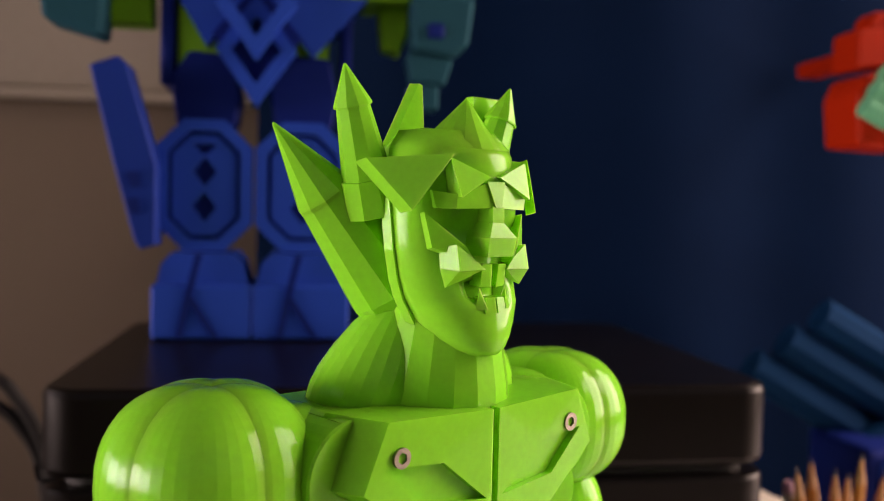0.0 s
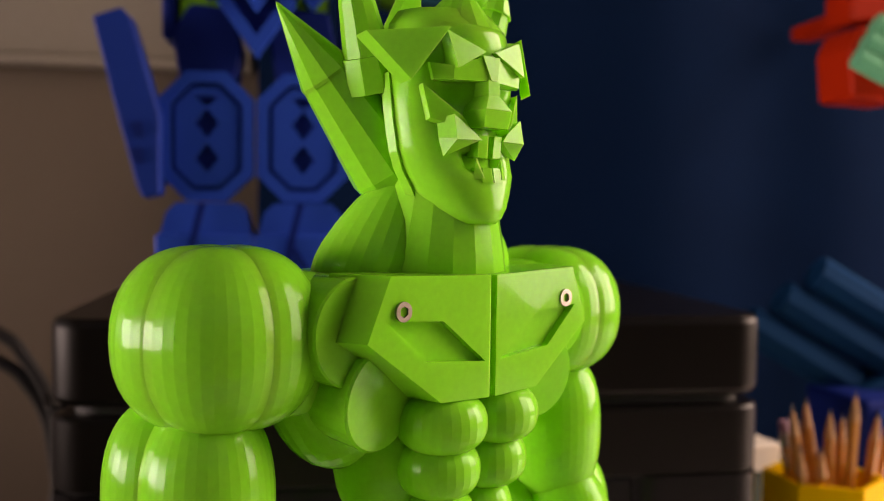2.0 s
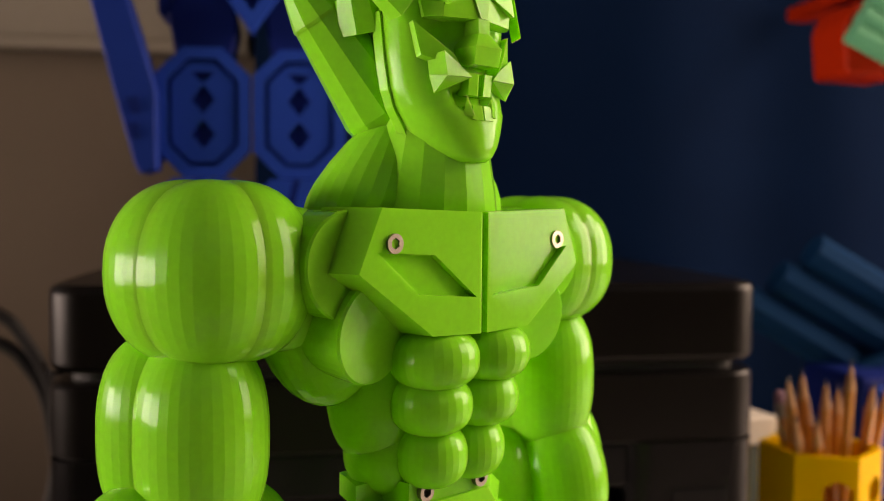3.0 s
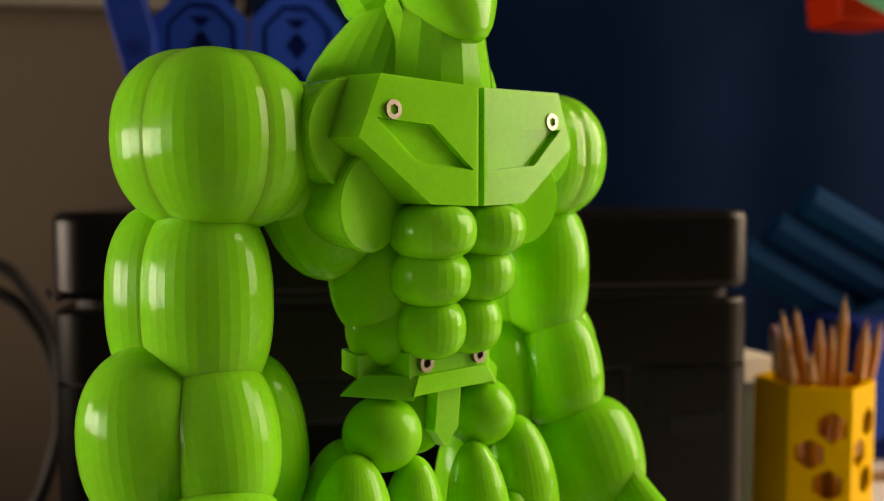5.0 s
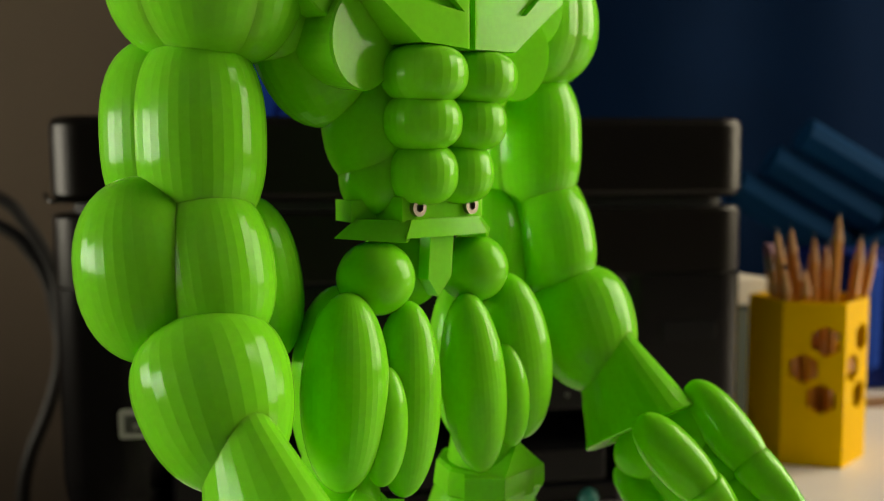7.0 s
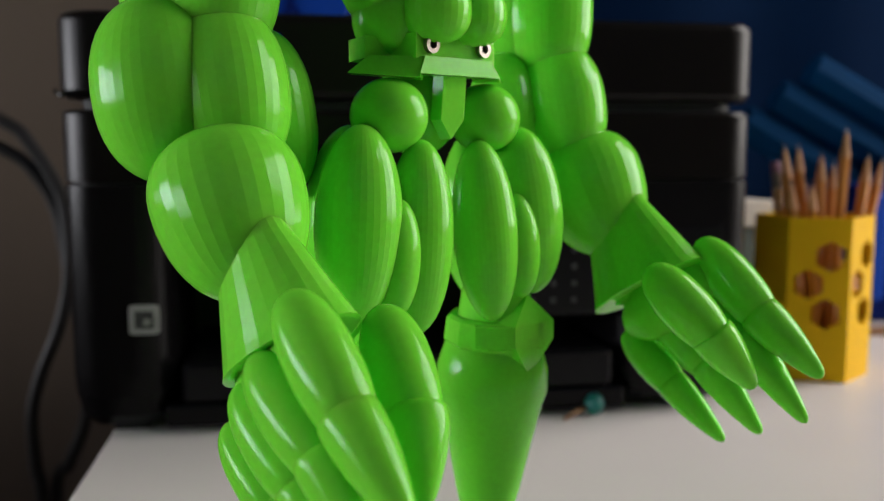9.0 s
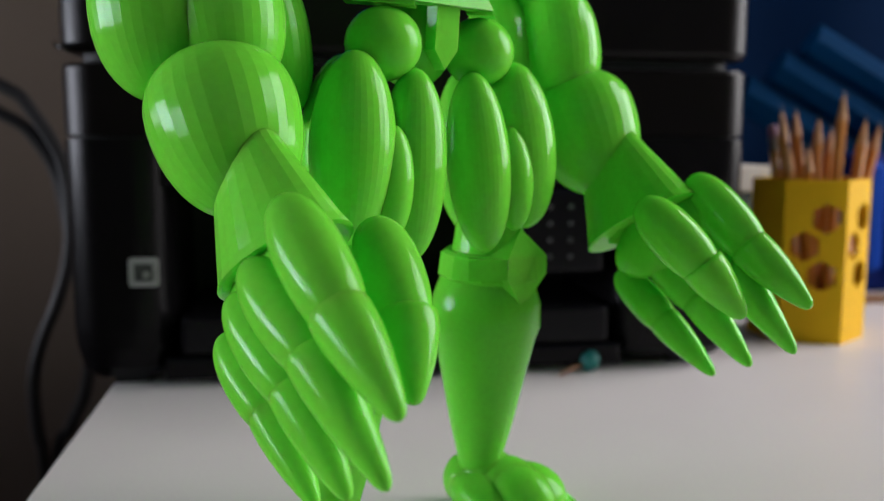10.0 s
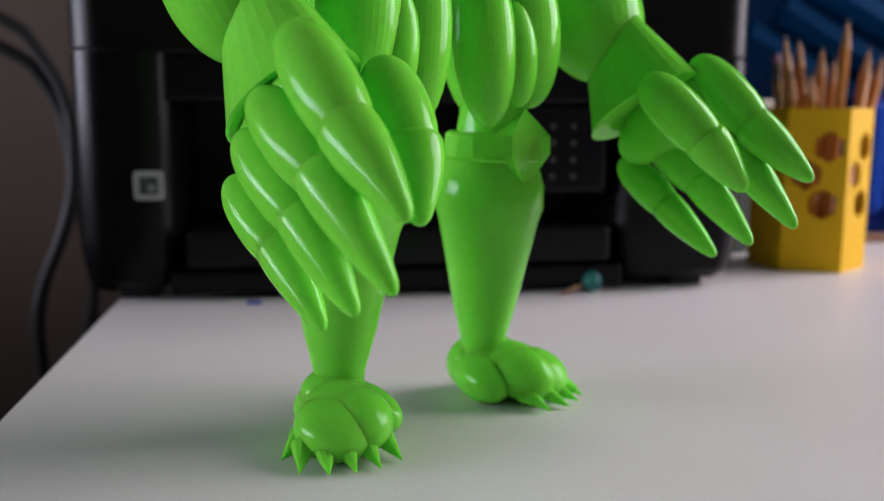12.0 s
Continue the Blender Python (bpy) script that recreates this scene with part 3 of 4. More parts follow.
def knee_guard(g):
    # band round the leg above the shin, and a faceted shield on it
    g.turn((-0.0325, 0.0030, 0.1000), (-0.0325, 0.0025, 0.0900), [(0, 0.0165), (0.1, 0.0178), (0.9, 0.0186), (1, 0.0175)], 10, smooth=False, both=True)
    mid = [(-0.0225, 0.0215, 0.0990), (-0.0450, 0.0190, 0.0985), (-0.0450, 0.0190, 0.0920), (-0.0225, 0.0215, 0.0920)]
    g.plate(mid, (0.002, -0.012, 0), True)
    g.plate([(-0.0225, 0.0215, 0.0990), (-0.0345, 0.0160, 0.1085), (-0.0450, 0.0190, 0.0985)], (0.002, -0.010, -0.001), True)
    g.plate([(-0.0225, 0.0215, 0.0920), (-0.0450, 0.0190, 0.0920), (-0.0325, 0.0190, 0.0805)], (0.001, -0.012, 0.001), True)
    g.plate([(-0.0225, 0.0215, 0.0990), (-0.0225, 0.0215, 0.0920), (-0.0130, 0.0120, 0.0915), (-0.0130, 0.0120, 0.0990)], (-0.006, -0.006, 0), True)


def foot(g):
    c = Vector((-0.0330, -0.003, 0))
    g.egg(c + Vector((0.004, 0.004, 0.0090)), 0.0098, (0.35, 1, -0.15), 0.0170, seg=24, squash=0.92, both=True)
    g.egg(c + Vector((-0.008, 0.003, 0.0090)), 0.0095, (-0.25, 1, -0.15), 0.0165, seg=24, squash=0.92, both=True)
    g.egg(c + Vector((0.0, -0.004, 0.0110)), 0.0105, half=0.0108, seg=24, both=True)
    g.egg(c + Vector((-0.0030, 0.0010, 0.0155)), 0.0112, half=0.0080, seg=28, both=True)
    g.egg(c + Vector((-0.0060, 0.0100, 0.0110)), 0.0130, (-0.45, 1, -0.25), 0.0150, seg=32, squash=0.78, both=True)
    g.egg(c + Vector((-0.0050, 0.0165, 0.0105)), 0.0112, (-0.35, 1, -0.22), 0.0135, seg=28, squash=0.85, both=True)
    g.egg(c + Vector((-0.0120, 0.0145, 0.0088)), 0.0135, (-0.55, 1, -0.20), 0.0145, seg=28, squash=0.72, both=True)
    for u, f, tu, tf in ((-0.0320, 0.0205, -0.0335, 0.0335), (-0.0395, 0.0215, -0.0425, 0.0345), (-0.0460, 0.0205, -0.0502, 0.0325), (-0.0520, 0.0180, -0.0572, 0.0285), (-0.0560, 0.0125, -0.0630, 0.0215), (-0.0525, 0.0055, -0.0615, 0.0090)):
        g.turn((u - 0.0012, f - 0.0012, 0.0056), (tu - 0.0012, tf - 0.0018, 0.0012), scaled(HORN, 0.0040), 10, smooth=False, both=True)


def head(g):
    # mask-like face: a smooth shell from brow to chin, open to the back
    rows = []
    mask = ((0.3450, 0.0150, 0.0195, 0.0040, 0, 0), (0.3405, 0.0190, 0.0230, 0.0050, 0, 0), (0.3340, 0.0205, 0.0245, 0.0060, 0, 0), (0.3270, 0.0212, 0.0240, 0.0075, 0, 0.001),
            (0.3225, 0.0212, 0.0240, 0.0082, 0, 0.004), (0.3180, 0.0210, 0.0240, 0.0086, 0, 0.005), (0.3130, 0.0206, 0.0240, 0.0089, 0, 0.003), (0.3090, 0.0200, 0.0242, 0.0092, 0, 0),
            (0.3050, 0.0195, 0.0245, 0.0095, 0.001, 0), (0.3033, 0.0190, 0.0250, 0.0098, 0.007, 0), (0.3003, 0.0183, 0.0266, 0.0102, 0.007, 0), (0.2985, 0.0176, 0.0279, 0.0106, 0.0005, 0),
            (0.2960, 0.0163, 0.0284, 0.0112, 0, 0), (0.2930, 0.0150, 0.0287, 0.0118, 0, 0), (0.2892, 0.0126, 0.0289, 0.0132, 0, 0), (0.2862, 0.0094, 0.0286, 0.0152, 0, 0), (0.2846, 0.0062, 0.0274, 0.0172, 0, 0))
    for z, w, fr, fb, mouth, eye in mask:
        row = []
        for k in range(25):
            a = radians(-90 + 7.5 * k)
            u = w * math.sin(a)
            f = fb + (fr - fb) * max(math.cos(a), 0.0) ** 0.75
            f -= mouth * math.exp(-(u / 0.0062) ** 4) + eye * math.exp(-((abs(u) - 0.0085) / 0.006) ** 2)
            row.append((u, f, z))
        rows.append(row)
    n = 25
    verts = [p for row in rows for p in row]
    faces = []
    for i in range(len(rows) - 1):
        for k in range(n):
            l = (k + 1) % n
            faces.append((i * n + k, i * n + l, (i + 1) * n + l, (i + 1) * n + k))
    faces.append(tuple(range(n))[::-1])
    faces.append(tuple((len(rows) - 1) * n + k for k in range(n)))
    g.add(verts, faces, True)
    # skull behind the mask, and the collar of the jaw
    g.egg((0, -0.0010, 0.3230), 0.0175, half=0.0240, seg=20, rows=12, power=2.3, smooth=False)
    g.turn((0, 0.0055, 0.3270), (0, 0.0085, 0.3035), [(0, 0.0190), (0.3, 0.0206), (0.75, 0.0200), (1, 0.0180)], 20, 0.55, smooth=False)
    # raised rim along the edge of the mask
    verts, faces = [], []
    band = mask[3:-1]
    for i, (z, w, fr, fb, mouth, eye) in enumerate(band):
        verts += [(-w - 0.0007, fb + 0.0012, z - 0.0006), (-w - 0.0009, fb - 0.0022, z - 0.0006), (-w + 0.0025, fb - 0.0022, z), (-w + 0.0025, fb + 0.0012, z)]
        if i:
            for k in range(4):
                l = (k + 1) % 4
                faces.append((4 * i - 4 + k, 4 * i + k, 4 * i + l, 4 * i - 4 + l))
    faces += [(0, 1, 2, 3), tuple(len(verts) - 1 - k for k in range(4))]
    g.add(verts, faces, False, True)
    # brow wings
    g.plate([(-0.0312, 0.0105, 0.3364), (-0.0138, 0.0254, 0.3380), (-0.0236, 0.0205, 0.3232)], (-0.0004, -0.0042, -0.0009), True)
    # round forehead cone
    g.turn((0, 0.0127, 0.3392), (0, 0.0149, 0.3545), [(0, 0.0128), (0.06, 0.0124), (0.97, 0.0005), (1.0, 0.0002)], 14, smooth=False)
    g.turn((0, 0.0085, 0.3300), (0, 0.0095, 0.3412), [(0, 0.0182), (0.6, 0.0182), (0.85, 0.0176), (1, 0.0165)], 24, 0.92, smooth=True)
    # eyebrows: an upper shard and a lower wedge on each side, meeting over the nose
    g.plate([(-0.0143, 0.0243, 0.3372), (-0.0018, 0.0270, 0.3324), (-0.0129, 0.0277, 0.3268)], (0.0008, -0.0065, 0.0006), True)
    g.plate([(-0.0006, 0.0280, 0.3242), (-0.0030, 0.0268, 0.3308), (-0.0129, 0.0258, 0.3276), (-0.0129, 0.0255, 0.3238)], (0, -0.0065, 0), True)
    g.plate([(-0.0129, 0.0255, 0.3238), (-0.0129, 0.0258, 0.3276), (-0.0172, 0.0205, 0.3285), (-0.0164, 0.0215, 0.3239)], (0.002, -0.0050, 0), True)
    g.plate([(-0.0034, 0.0272, 0.3312), (0.0034, 0.0272, 0.3312), (0.0012, 0.0284, 0.3243), (-0.0012, 0.0284, 0.3243)], (0, -0.0060, 0))
    # bridge flaring into a square-ended nose
    g.plate([(-0.0022, 0.0282, 0.3246), (0.0022, 0.0282, 0.3246), (0.0021, 0.0283, 0.3203), (-0.0021, 0.0283, 0.3203)], (0, -0.0080, 0))
    g.plate([(-0.0021, 0.0283, 0.3203), (0.0021, 0.0283, 0.3203), (0.0051, 0.0304, 0.3163), (-0.0051, 0.0304, 0.3163)], (0, -0.0090, 0))
    g.plate([(-0.0051, 0.0304, 0.3163), (0.0051, 0.0304, 0.3163), (0.0048, 0.0294, 0.3113), (-0.0048, 0.0294, 0.3113)], (0, -0.0090, 0))
    # blade under the eye
    g.plate([(-0.0188, 0.0195, 0.3228), (-0.0096, 0.0264, 0.3138), (-0.0070, 0.0272, 0.3100), (-0.0172, 0.0212, 0.3135)], (0.001, -0.005, -0.001), True)
    # block-like cheek with a point below
    g.plate([(-0.0131, 0.0263, 0.3144), (-0.0132, 0.0277, 0.3076), (-0.0041, 0.0280, 0.3079), (-0.0078, 0.0270, 0.3110)], (-0.0012, -0.0060, -0.0008), True)
    g.pyramid([(-0.0132, 0.0276, 0.3077), (-0.0042, 0.0276, 0.3079), (-0.0055, 0.0225, 0.3060), (-0.0150, 0.0220, 0.3080)], (-0.0142, 0.0232, 0.3030), True)
    # upper teeth, tusks and lower teeth
    g.plate([(-0.0046, 0.0272, 0.3092), (-0.0012, 0.0276, 0.3092), (-0.0010, 0.0270, 0.3030), (-0.0043, 0.0266, 0.3032)], (0, -0.0045, 0), True)
    g.pyramid([(-0.0066, 0.0270, 0.2972), (-0.0034, 0.0286, 0.2972), (-0.0040, 0.0243, 0.2972)], (-0.0048, 0.0266, 0.3030), True)
    g.plate([(-0.0034, 0.0276, 0.3003), (-0.0003, 0.0280, 0.3003), (-0.0003, 0.0289, 0.2962), (-0.0040, 0.0285, 0.2962)], (0, -0.0045, 0), True)
    # long horns sweeping back, with a seam part-way
    a, t = Vector((-0.0080, -0.0045, 0.2985)), Vector((-0.0434, -0.0150, 0.3459))
    j = a.lerp(t, 0.60)
    g.turn(a, j, [(0, 0.0120), (0.1, 0.0127), (1, 0.0084)], 11, smooth=False, both=True)
    g.turn(j - (t - a) * 0.02, t, [(0, 0.0088), (0.04, 0.0088), (0.97, 0.0006), (1.0, 0.0002)], 11, smooth=False, both=True)
    # upright side spikes
    a, t = Vector((-0.0190, -0.0015, 0.3225)), Vector((-0.0318, 0.0012, 0.3615))
    j = a.lerp(t, 0.72)
    g.turn(a, j, [(0, 0.0092), (0.34, 0.0080), (0.345, 0.0070), (1, 0.0046)], 10, smooth=False, both=True)
    g.turn(j, t, [(0, 0.0053), (0.05, 0.0053), (0.97, 0.0005), (1.0, 0.0002)], 10, smooth=False, both=True)
    # crest fin and a flat-topped block on the crown
    g.plate([(-0.0116, -0.0100, 0.3385), (-0.0008, -0.0088, 0.3604), (0.0004, -0.0086, 0.3600), (0.0020, -0.0085, 0.3385)], (0.0018, 0.0022, 0))
    g.block((0.0275, -0.0060, 0.3470), (0.0062, 0.0016, 0.0115))


green_figure()


def socket_screw(m, label):
    root = thing("socket_screw", m, label, "screw", "screws of the green figurine")
    bm = bmesh.new()
    outer = [(0.00265 * math.cos(2 * math.pi * k / 28), 0.00265 * math.sin(2 * math.pi * k / 28)) for k in range(28)]
    inner = [(0.0015 * math.cos(2 * math.pi * (k + 0.5) / 6), 0.0015 * math.sin(2 * math.pi * (k + 0.5) / 6)) for k in range(6)]
    join(bm, panel_bm(outer, [inner], -0.0014, 0.0016))
    part("head", bm, STEEL, root, "steel socket head")
    part("socket", prism_bm(inner, -0.0001, 0.0014), STEEL_DARK, root)
    return root


def screw_at(u, f, z, yaw=0.0):
    socket_screw(FIGURE @ pose(u, -f, z, 0, 0, yaw), "small steel hex-socket screw set in the green plastic")


for s in (-1, 1):
    screw_at(0.0322 * s, 0.0276, 0.2622)
    screw_at(0.0110 * s, 0.0168, 0.1897)


# ---------------------------------------------------------------- pencil cup and pencils
CUP = (0.267, 0.083)
SIDE = 0.0392


def pencil_cup():
    root = thing("pencil_cup", on_desk(CUP[0], CUP[1], 0.0, -24.5), "yellow hexagonal plastic pencil cup with honeycomb holes", "pencil cup")
    h, t = 0.1115, 0.003
    ap = SIDE * math.sqrt(3) / 2

    def hole(cx, cz, r):
        return [(cx + r * math.cos(radians(60 * k + 30)), cz + r * math.sin(radians(60 * k + 30))) for k in range(6)]

    for k in range(6):
        half, cut = SIDE / 2, t * math.tan(radians(30))
        holes = [hole(0.0075, 0.0855, 0.0105), hole(-0.0060, 0.0665, 0.0105), hole(0.0055, 0.0465, 0.0105)]
        bm = panel_bm([(-half, 0), (half, 0), (half, h), (-half, h)], [] if k == 5 else holes, -ap, -ap + t)
        for v in bm.verts:
            if v.co.y > -ap + t / 2 and abs(abs(v.co.x) - half) < 1e-6:
                v.co.x -= math.copysign(cut, v.co.x)
        part("side_panel", bm, YELLOW, root, m=pose(0, 0, 0, 0, 0, 60 * k))
    rim = [((SIDE - 0.003) * math.cos(radians(60 * k)), (SIDE - 0.003) * math.sin(radians(60 * k))) for k in range(6)]
    bm = bmesh.new()
    lo = [bm.verts.new((x, y, 0.0)) for x, y in rim]
    hi = [bm.verts.new((x, y, 0.004)) for x, y in rim]
    bm.faces.new(lo[::-1])
    bm.faces.new(hi)
    for k in range(6):
        bm.faces.new((lo[k], lo[(k + 1) % 6], hi[(k + 1) % 6], hi[k]))
    part("base", bm, YELLOW, root)


pencil_cup()


def pencil(foot_xy, top, label, eraser=False):
    """A six-sided pencil from its foot in the cup to its upper end; coordinates of the desk frame."""
    a = Vector((CUP[0] + foot_xy[0], CUP[1] + foot_xy[1], 0.006))
    b = Vector(top)
    length = (b - a).length
    q = (b - a).to_track_quat("Z", "Y").to_matrix().to_4x4()
    root = thing("pencil", DESK @ Matrix.Translation(a) @ q, label, "pencil", "pencils in the yellow cup")
    r = 0.0037

    def ring_form(levels, seg):
        bm = bmesh.new()
        rings = [[bm.verts.new((rr * math.cos(2 * math.pi * k / seg), rr * math.sin(2 * math.pi * k / seg), z)) for k in range(seg)] for z, rr in levels]
        for u, v in zip(rings, rings[1:]):
            for k in range(seg):
                bm.faces.new((u[k], u[(k + 1) % seg], v[(k + 1) % seg], v[k]))
        bm.faces.new(rings[0][::-1])
        bm.faces.new(rings[-1])
        return bm

    if eraser:
        part("shaft", ring_form([(0, r), (length - 0.018, r)], 6), PENCIL, root)
        part("ferrule", ring_form([(length - 0.018, r * 1.02), (length - 0.008, r * 1.02)], 14), STEEL, root)
        part("eraser", ring_form([(length - 0.008, r * 0.95), (length - 0.002, r * 0.95), (length, r * 0.7)], 14), PURPLE, root, "mauve rubber eraser")
    else:
        part("shaft", ring_form([(0, r), (length - 0.021, r)], 6), PENCIL, root)
        part("sharpened_wood", ring_form([(length - 0.021, r * 0.98), (length - 0.005, r * 0.28)], 12), PENCIL_WOOD, root)
        part("lead", ring_form([(length - 0.005, r * 0.28), (length - 0.0002, r * 0.05)], 8), LEAD, root)


PLAIN = "sharpened ochre wooden pencil standing in the yellow cup"
pencil((-0.0089, -0.0048), (0.2371, 0.0750, 0.1611), PLAIN)
pencil((0.0010, 0.0072), (0.2593, 0.0950, 0.1615), PLAIN)
pencil((-0.0090, 0.0012), (0.2369, 0.0850, 0.1483), "ochre wooden pencil with a mauve eraser end up", True)
pencil((0.0064, 0.0012), (0.2712, 0.0850, 0.1561), PLAIN)
pencil((0.0152, 0.0102), (0.2908, 0.1000, 0.1490), PLAIN)
pencil((0.0089, -0.0108), (0.2768, 0.0650, 0.1725), PLAIN)
pencil((0.0213, -0.0018), (0.3043, 0.0800, 0.1552), PLAIN)
pencil((0.0240, 0.0042), (0.3222, 0.0900, 0.1516), PLAIN)
pencil((-0.0033, -0.0138), (0.2497, 0.0600, 0.1370), PLAIN)
pencil((-0.0097, -0.0126), (0.2355, 0.0620, 0.1382), PLAIN)
pencil((0.0072, 0.0162), (0.2731, 0.1100, 0.1399), PLAIN)


# ---------------------------------------------------------------- blue figurine on the printer
def oct_points(cx, cz, w, h, c):
    return [(cx - w + c, cz - h), (cx + w - c, cz - h), (cx + w, cz - h + c), (cx + w, cz + h - c), (cx + w - c, cz + h), (cx - w + c, cz + h), (cx - w, cz + h - c), (cx - w, cz - h + c)]


def multi(name, pieces, m, label, category):
    """One mesh of several colours: pieces of (bmesh, material)."""
    mats, verts, faces, slots = [], [], [], []
    for bm, mat in pieces:
        if mat not in mats:
            mats.append(mat)
        bmesh.ops.recalc_face_normals(bm, faces=bm.faces[:])
        bm.verts.index_update()
        base = len(verts)
        verts += [v.co.copy() for v in bm.verts]
        for f in bm.faces:
            faces.append(tuple(base + v.index for v in f.verts))
            slots.append(mats.index(mat))
        bm.free()
    ob = link_mesh(name, verts, faces, mats, m=m, slots=slots)
    return tagged(ob, label, category)


def blue_figure():
    P = []
    zt = 0.2312
    for cx in (-0.1525, -0.0855):
        s = -1 if cx < -0.12 else 1
        P.append((box_bm(cx - 0.0332, cx + 0.0332, 0.165, 0.240, zt, zt + 0.037, 0.0015, 1), BLUE))
        P.append((prism_bm([(cx - 0.031, zt + 0.0365), (cx + 0.031, zt + 0.0365), (cx + 0.027, zt + 0.052), (cx + 0.020, zt + 0.059), (cx - 0.020, zt + 0.059), (cx - 0.027, zt + 0.052)], 0.172, 0.232), BLUE))
        # creases over the boot, their shade laid on as deep-blue strips
        P.append((prism_bm([(cx - 0.004, zt + 0.059), (cx + 0.001, zt + 0.059), (cx - 0.006, zt + 0.030), (cx + 0.013, zt), (cx + 0.008, zt), (cx - 0.011, zt + 0.030)], 0.1635, 0.1660), BLUE_DEEP_SHADE))
        P.append((prism_bm([(cx - 0.011, zt + 0.030), (cx - 0.006, zt + 0.030), (cx - 0.012, zt), (cx - 0.017, zt)], 0.1635, 0.1660), BLUE_DEEP_SHADE))
        # shin shield: raised rim, inner field, three sunk diamonds backed in darker blue as shade
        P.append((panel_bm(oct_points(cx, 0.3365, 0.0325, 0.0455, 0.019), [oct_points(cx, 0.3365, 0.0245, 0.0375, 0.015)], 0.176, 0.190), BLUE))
        P.append((prism_bm(oct_points(cx, 0.3365, 0.0310, 0.0440, 0.018), 0.1815, 0.205), BLUE_DEEP_SHADE))
        holes = [[(cx - 0.0085, 0.3650), (cx - 0.0015, 0.3580), (cx + 0.0015, 0.3580), (cx + 0.0085, 0.3650)]]
        for z in (0.3460, 0.3215):
            holes.append([(cx - 0.0085, z), (cx, z - 0.0105), (cx + 0.0085, z), (cx, z + 0.0105)])
        P.append((panel_bm(oct_points(cx, 0.3365, 0.0215, 0.0345, 0.013), holes, 0.178, 0.1835), BLUE))
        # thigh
        P.append((prism_bm([(cx - 0.020, 0.378), (cx + 0.020, 0.378), (cx + 0.024, 0.400), (cx + 0.018, 0.428), (cx - 0.012, 0.430), (cx - 0.025, 0.410)], 0.185, 0.225, 0.002), BLUE_DEEP_SHADE))
    # hips: stacked hollow chevrons over a skirt
    cx = -0.118
    P.append((prism_bm([(cx - 0.060, 0.475), (cx + 0.080, 0.475), (cx + 0.038, 0.428), (cx + 0.020, 0.452), (cx - 0.020, 0.452), (cx - 0.034, 0.432)], 0.178, 0.215), BLUE))
    for z, y0 in ((0.4290, 0.164), (0.4595, 0.156)):
        P.append((panel_bm([(cx, z - 0.038), (cx + 0.027, z), (cx, z + 0.037), (cx - 0.027, z)], [[(cx, z - 0.023), (cx + 0.0165, z), (cx, z + 0.022), (cx - 0.0165, z)]], y0, y0 + 0.010), BLUE))
    P.append((prism_bm([(cx, 0.392), (cx + 0.030, 0.440), (cx, 0.475), (cx - 0.030, 0.440)], 0.172, 0.186), BLUE_DEEP_SHADE))
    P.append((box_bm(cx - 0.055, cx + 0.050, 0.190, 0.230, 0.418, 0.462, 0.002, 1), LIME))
    P.append((box_bm(cx - 0.066, cx - 0.057, 0.185, 0.225, 0.405, 0.470, 0.002, 1), BLUE_DEEP_SHADE))
    P.append((box_bm(cx + 0.058, cx + 0.066, 0.185, 0.225, 0.405, 0.470, 0.002, 1), BLUE_DEEP_SHADE))
    P.append((prism_bm([(cx - 0.062, 0.470), (cx + 0.110, 0.470), (cx + 0.160, 0.500), (cx + 0.100, 0.560), (cx - 0.100, 0.560), (cx - 0.110, 0.500)], 0.175, 0.235, 0.003), LIME))
    # blade at the side of the leg
    P.append((prism_bm([(-0.2247, 0.4133), (-0.2065, 0.4200), (-0.2005, 0.4140), (-0.1815, 0.3488), (-0.1815, 0.2954), (-0.1918, 0.2922), (-0.1958, 0.2993), (-0.2116, 0.3587)], 0.158, 0.186, 0.0012), BLUE_MID))
    # deep-blue patches put the shade of two square holes on the blade
    for z in (0.3385, 0.3210):
        P.append((prism_bm([(-0.2010, z + 0.005), (-0.1930, z + 0.006), (-0.1915, z - 0.005), (-0.1975, z - 0.005)], 0.1565, 0.160), BLUE_DEEP_SHADE))
    P.append((box_bm(-0.200, -0.178, 0.176, 0.200, 0.303, 0.345, 0.003, 1), BLUE_DEEP_SHADE))
    # hanging teal forearms with blocky fingers
    P.append((prism_bm([(-0.012, 0.475), (0.034, 0.475), (0.030, 0.440), (0.018, 0.432), (-0.010, 0.436)], 0.172, 0.205, 0.003), ARM_TEAL))
    P.append((prism_bm([(-0.014, 0.4345), (0.020, 0.431), (0.014, 0.412), (-0.010, 0.414)], 0.176, 0.202, 0.002), ARM_TEAL))
    P.append((box_bm(-0.012, 0.010, 0.178, 0.200, 0.394, 0.413, 0.002, 1), ARM_TEAL))
    P.append((box_bm(0.0, 0.012, 0.1695, 0.173, 0.444, 0.455, 0.002, 1), BLUE_DEEP_SHADE))
    P.append((prism_bm([(-0.034, 0.475), (-0.004, 0.475), (-0.016, 0.436), (-0.030, 0.440)], 0.200, 0.222, 0.002), LIME))
    P.append((prism_bm([(-0.260, 0.475), (-0.216, 0.475), (-0.219, 0.433), (-0.256, 0.443)], 0.165, 0.200, 0.003), ARM_TEAL))
    P.append((prism_bm([(-0.232, 0.475), (-0.190, 0.475), (-0.190, 0.447), (-0.228, 0.447)], 0.190, 0.215, 0.002), LIME))
    return multi("blue_figurine", P, DESK, "blue plastic robot figurine with lime and teal pieces, on the printer", "figurine")


blue_figure()


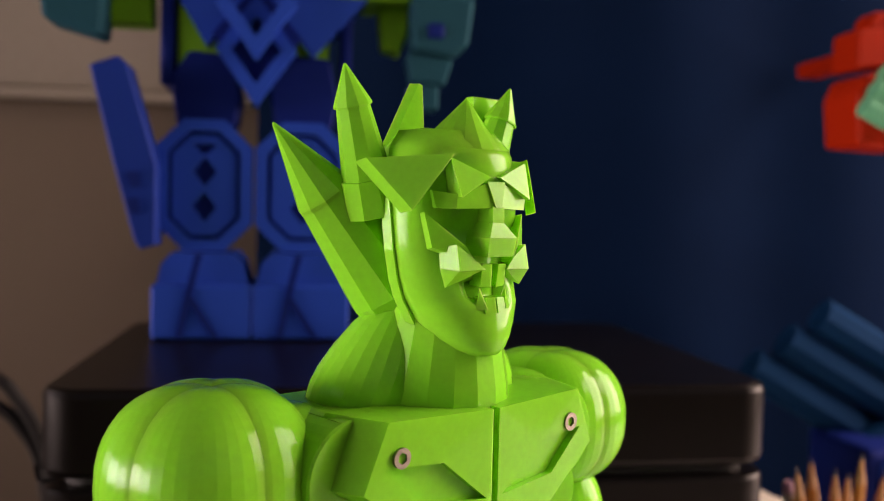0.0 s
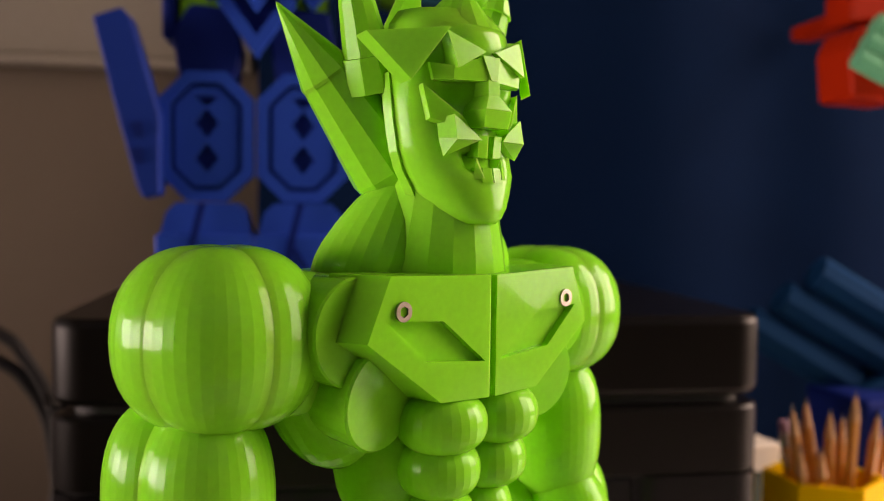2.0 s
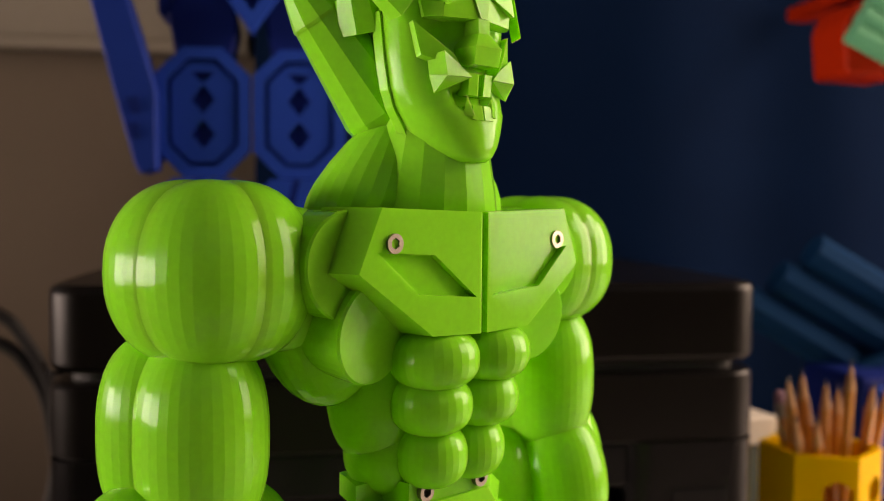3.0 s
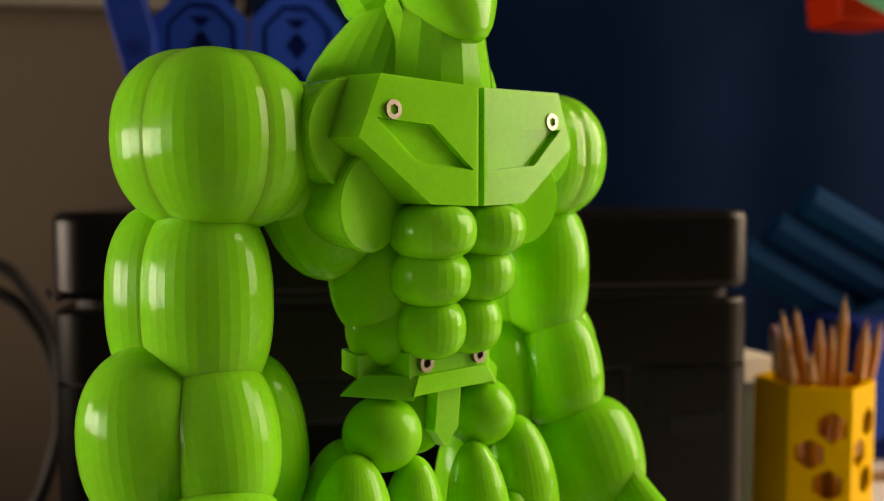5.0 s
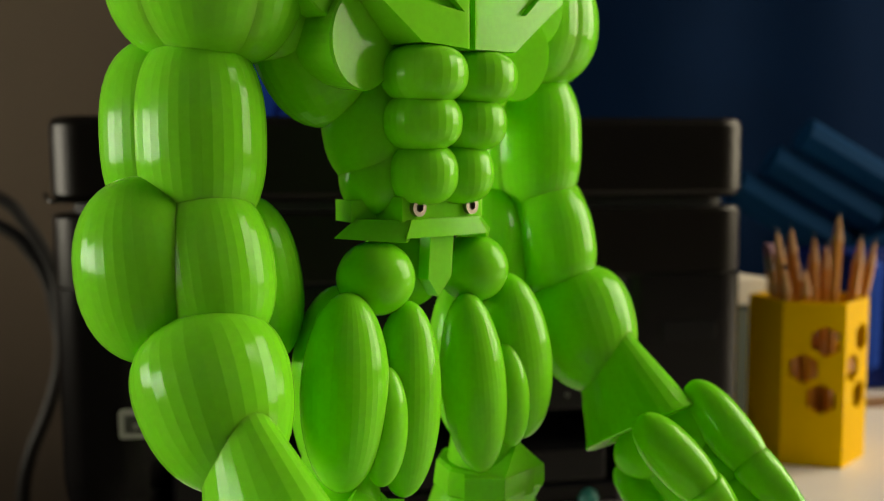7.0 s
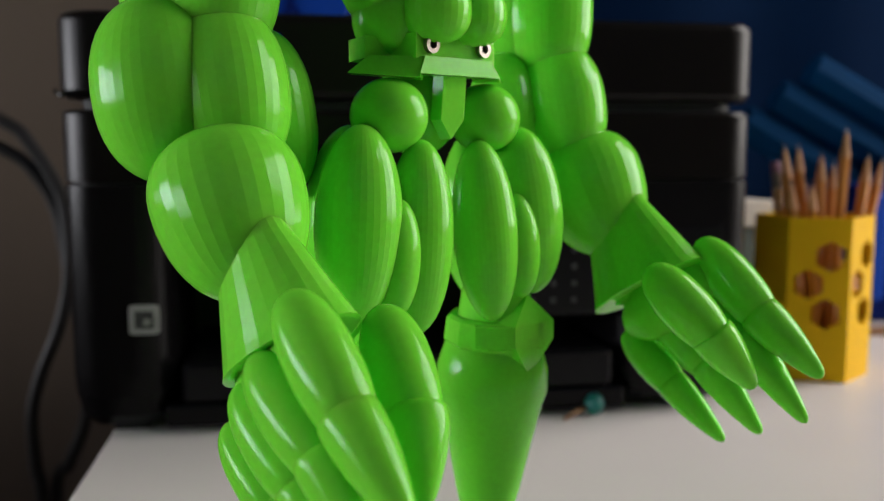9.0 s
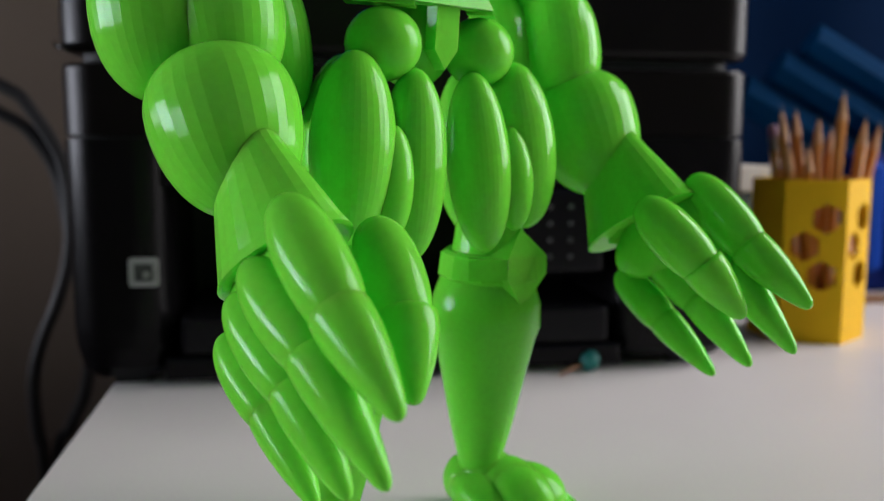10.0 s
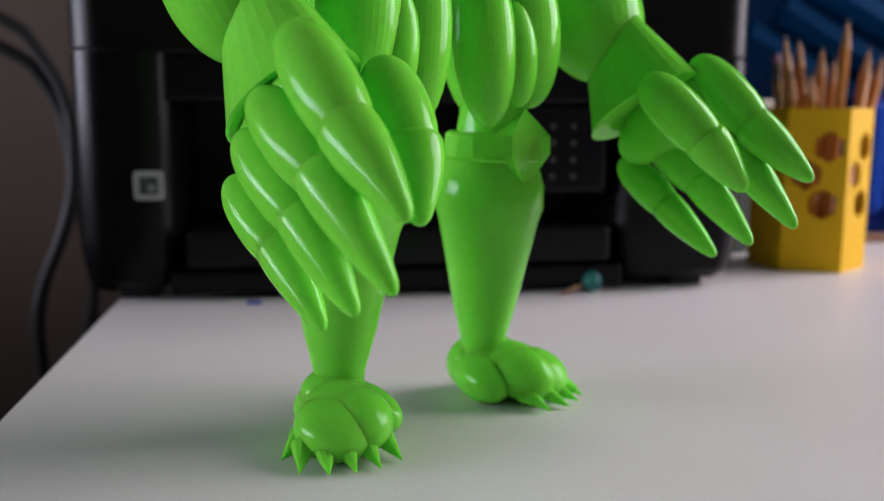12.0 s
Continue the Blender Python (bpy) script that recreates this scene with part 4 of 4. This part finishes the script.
def red_figure():
    P = []
    P.append((prism_bm([(0.361, 0.446), (0.402, 0.452), (0.402, 0.482), (0.361, 0.480)], 0.215, 0.255, 0.003), RED))
    P.append((prism_bm([(0.372, 0.478), (0.396, 0.480), (0.394, 0.497), (0.378, 0.495)], 0.222, 0.248, 0.003), RED))
    P.append((prism_bm([(0.354, 0.424), (0.362, 0.441), (0.410, 0.446), (0.410, 0.381), (0.358, 0.383)], 0.205, 0.255, 0.003), RED))
    P.append((prism_bm([(0.405, 0.383), (0.470, 0.390), (0.470, 0.520), (0.405, 0.500)], 0.215, 0.265, 0.003), RED))
    for k in range(3):
        z = 0.414 + 0.014 * k
        P.append((tube_bm([(0.352 + 0.008 * k, 0.192, z), (0.412 + 0.006 * k, 0.188, z - 0.030)], 0.0095, 8), MINT))
    P.append((box_bm(0.425, 0.450, 0.255, 0.420, 0.47, 0.485, 0.002, 1), RED))
    return multi("red_figurine", P, DESK, "red printed plastic figurine with mint fingers, held out from the wall", "figurine")


red_figure()


def blue_hand_figure():
    root = thing("blue_hand_model", DESK, "blue plastic model with a ridged teal hand on the desk", "model")
    part("base", box_bm(0.400, 0.540, 0.235, 0.330, 0.0, 0.125, 0.006, 2), BLUE_DEEP_SHADE, root)
    part("front_rib", box_bm(0.410, 0.428, 0.226, 0.236, 0.02, 0.118, 0.004, 1), BLUE, root)
    part("front_plate", box_bm(0.436, 0.520, 0.228, 0.237, 0.012, 0.105, 0.004, 1), BLUE, root)
    hand = part("palm", prism_bm([(0.425, 0.122), (0.560, 0.122), (0.560, 0.190), (0.515, 0.178), (0.470, 0.140)], 0.280, 0.345, 0.004), TEAL, root, "teal plastic palm")
    for k in range(3):
        x, z = 0.334 + 0.031 * k, 0.189 + 0.0245 * k
        bm = tube_bm([(x + 0.004, 0.330 - 0.006 * k, z - 0.006), (x + 0.105, 0.315 - 0.006 * k, z - 0.066)], 0.0178, 8)
        part("finger", bm, TEAL, hand)
    return root


blue_hand_figure()


# ---------------------------------------------------------------- small things on the desk
def small_things():
    root = thing("ball_pin", on_desk(0.0815, 0.004, 0.0), "teal ball-headed pin lying on the desk by the printer", "pin")
    bm = bmesh.new()
    bmesh.ops.create_uvsphere(bm, u_segments=20, v_segments=12, radius=0.0066)
    for v in bm.verts:
        v.co = Vector((v.co.x * 0.9, v.co.y, v.co.z + 0.0066))
    part("ball", bm, PIN_TEAL, root, "teal plastic ball", smooth=True)
    part("stem", tube_bm([(-0.006, -0.002, 0.0050), (-0.021, -0.010, 0.0016)], 0.0013, 8), WOOD, root, "thin wooden stem", smooth=True)

    root = thing("small_box", on_desk(0.233, 0.150, 0.0, 18), "dark green card box beside the printer", "box")
    part("body", box_bm(-0.026, 0.024, -0.015, 0.035, 0.0, 0.098, 0.001, 1), GREEN_BOX, root)
    part("flap", box_bm(-0.0255, 0.0235, -0.0158, -0.0150, 0.06, 0.094), GREEN_BOX, root)
    bm = box_bm(-0.026, 0.026, -0.020, 0.036, 0.0, 0.020, 0.0012, 1)
    lid = part("white_block", bm, WHITE_BOX, m=on_desk(0.236, 0.150, 0.0985, 10))
    tagged(lid, "off-white card block lying on the dark green box", "block")
    strip = part("wood_strip", box_bm(0.345, 0.62, 0.180, 0.190, 0.0, 0.007, 0.001, 1), WOOD, m=DESK)
    tagged(strip, "thin brown wooden strip lying on the desk", "strip")
    scrap = part("blue_scrap", box_bm(-0.004, 0.004, -0.002, 0.002, 0.0, 0.0015, 0.0004, 1), BLUE, m=on_desk(-0.118, -0.006))
    tagged(scrap, "tiny blue plastic scrap on the desk by the printer", "scrap")


small_things()


def cables():
    for pts in ([(-0.62, 0.33, 0.26), (-0.42, 0.32, 0.215), (-0.334, 0.31, 0.181), (-0.3115, 0.31, 0.159), (-0.291, 0.31, 0.120), (-0.286, 0.31, 0.082), (-0.2885, 0.31, 0.038), (-0.2995, 0.31, -0.002), (-0.315, 0.31, -0.039), (-0.3235, 0.31, -0.077), (-0.322, 0.31, -0.123), (-0.318, 0.31, -0.160), (-0.31, 0.31, -0.40), (-0.31, 0.31, LOW + 0.006)],
                [(-0.62, 0.33, 0.23), (-0.42, 0.32, 0.190), (-0.334, 0.315, 0.156), (-0.310, 0.315, 0.134), (-0.296, 0.315, 0.106), (-0.2895, 0.315, 0.067), (-0.283, 0.315, 0.020), (-0.276, 0.315, -0.030), (-0.277, 0.315, -0.060), (-0.283, 0.315, -0.090), (-0.296, 0.315, -0.120), (-0.308, 0.315, -0.160), (-0.298, 0.315, -0.40), (-0.298, 0.315, LOW + 0.006)]):
        bm = tube_bm(smooth_path(pts), 0.0055, 12)
        ob = part("cable", bm, CABLE, m=DESK, smooth=True)
        tagged(ob, "black rubber cable hanging in a curve beside the desk", "cable", "cables beside the desk")


cables()
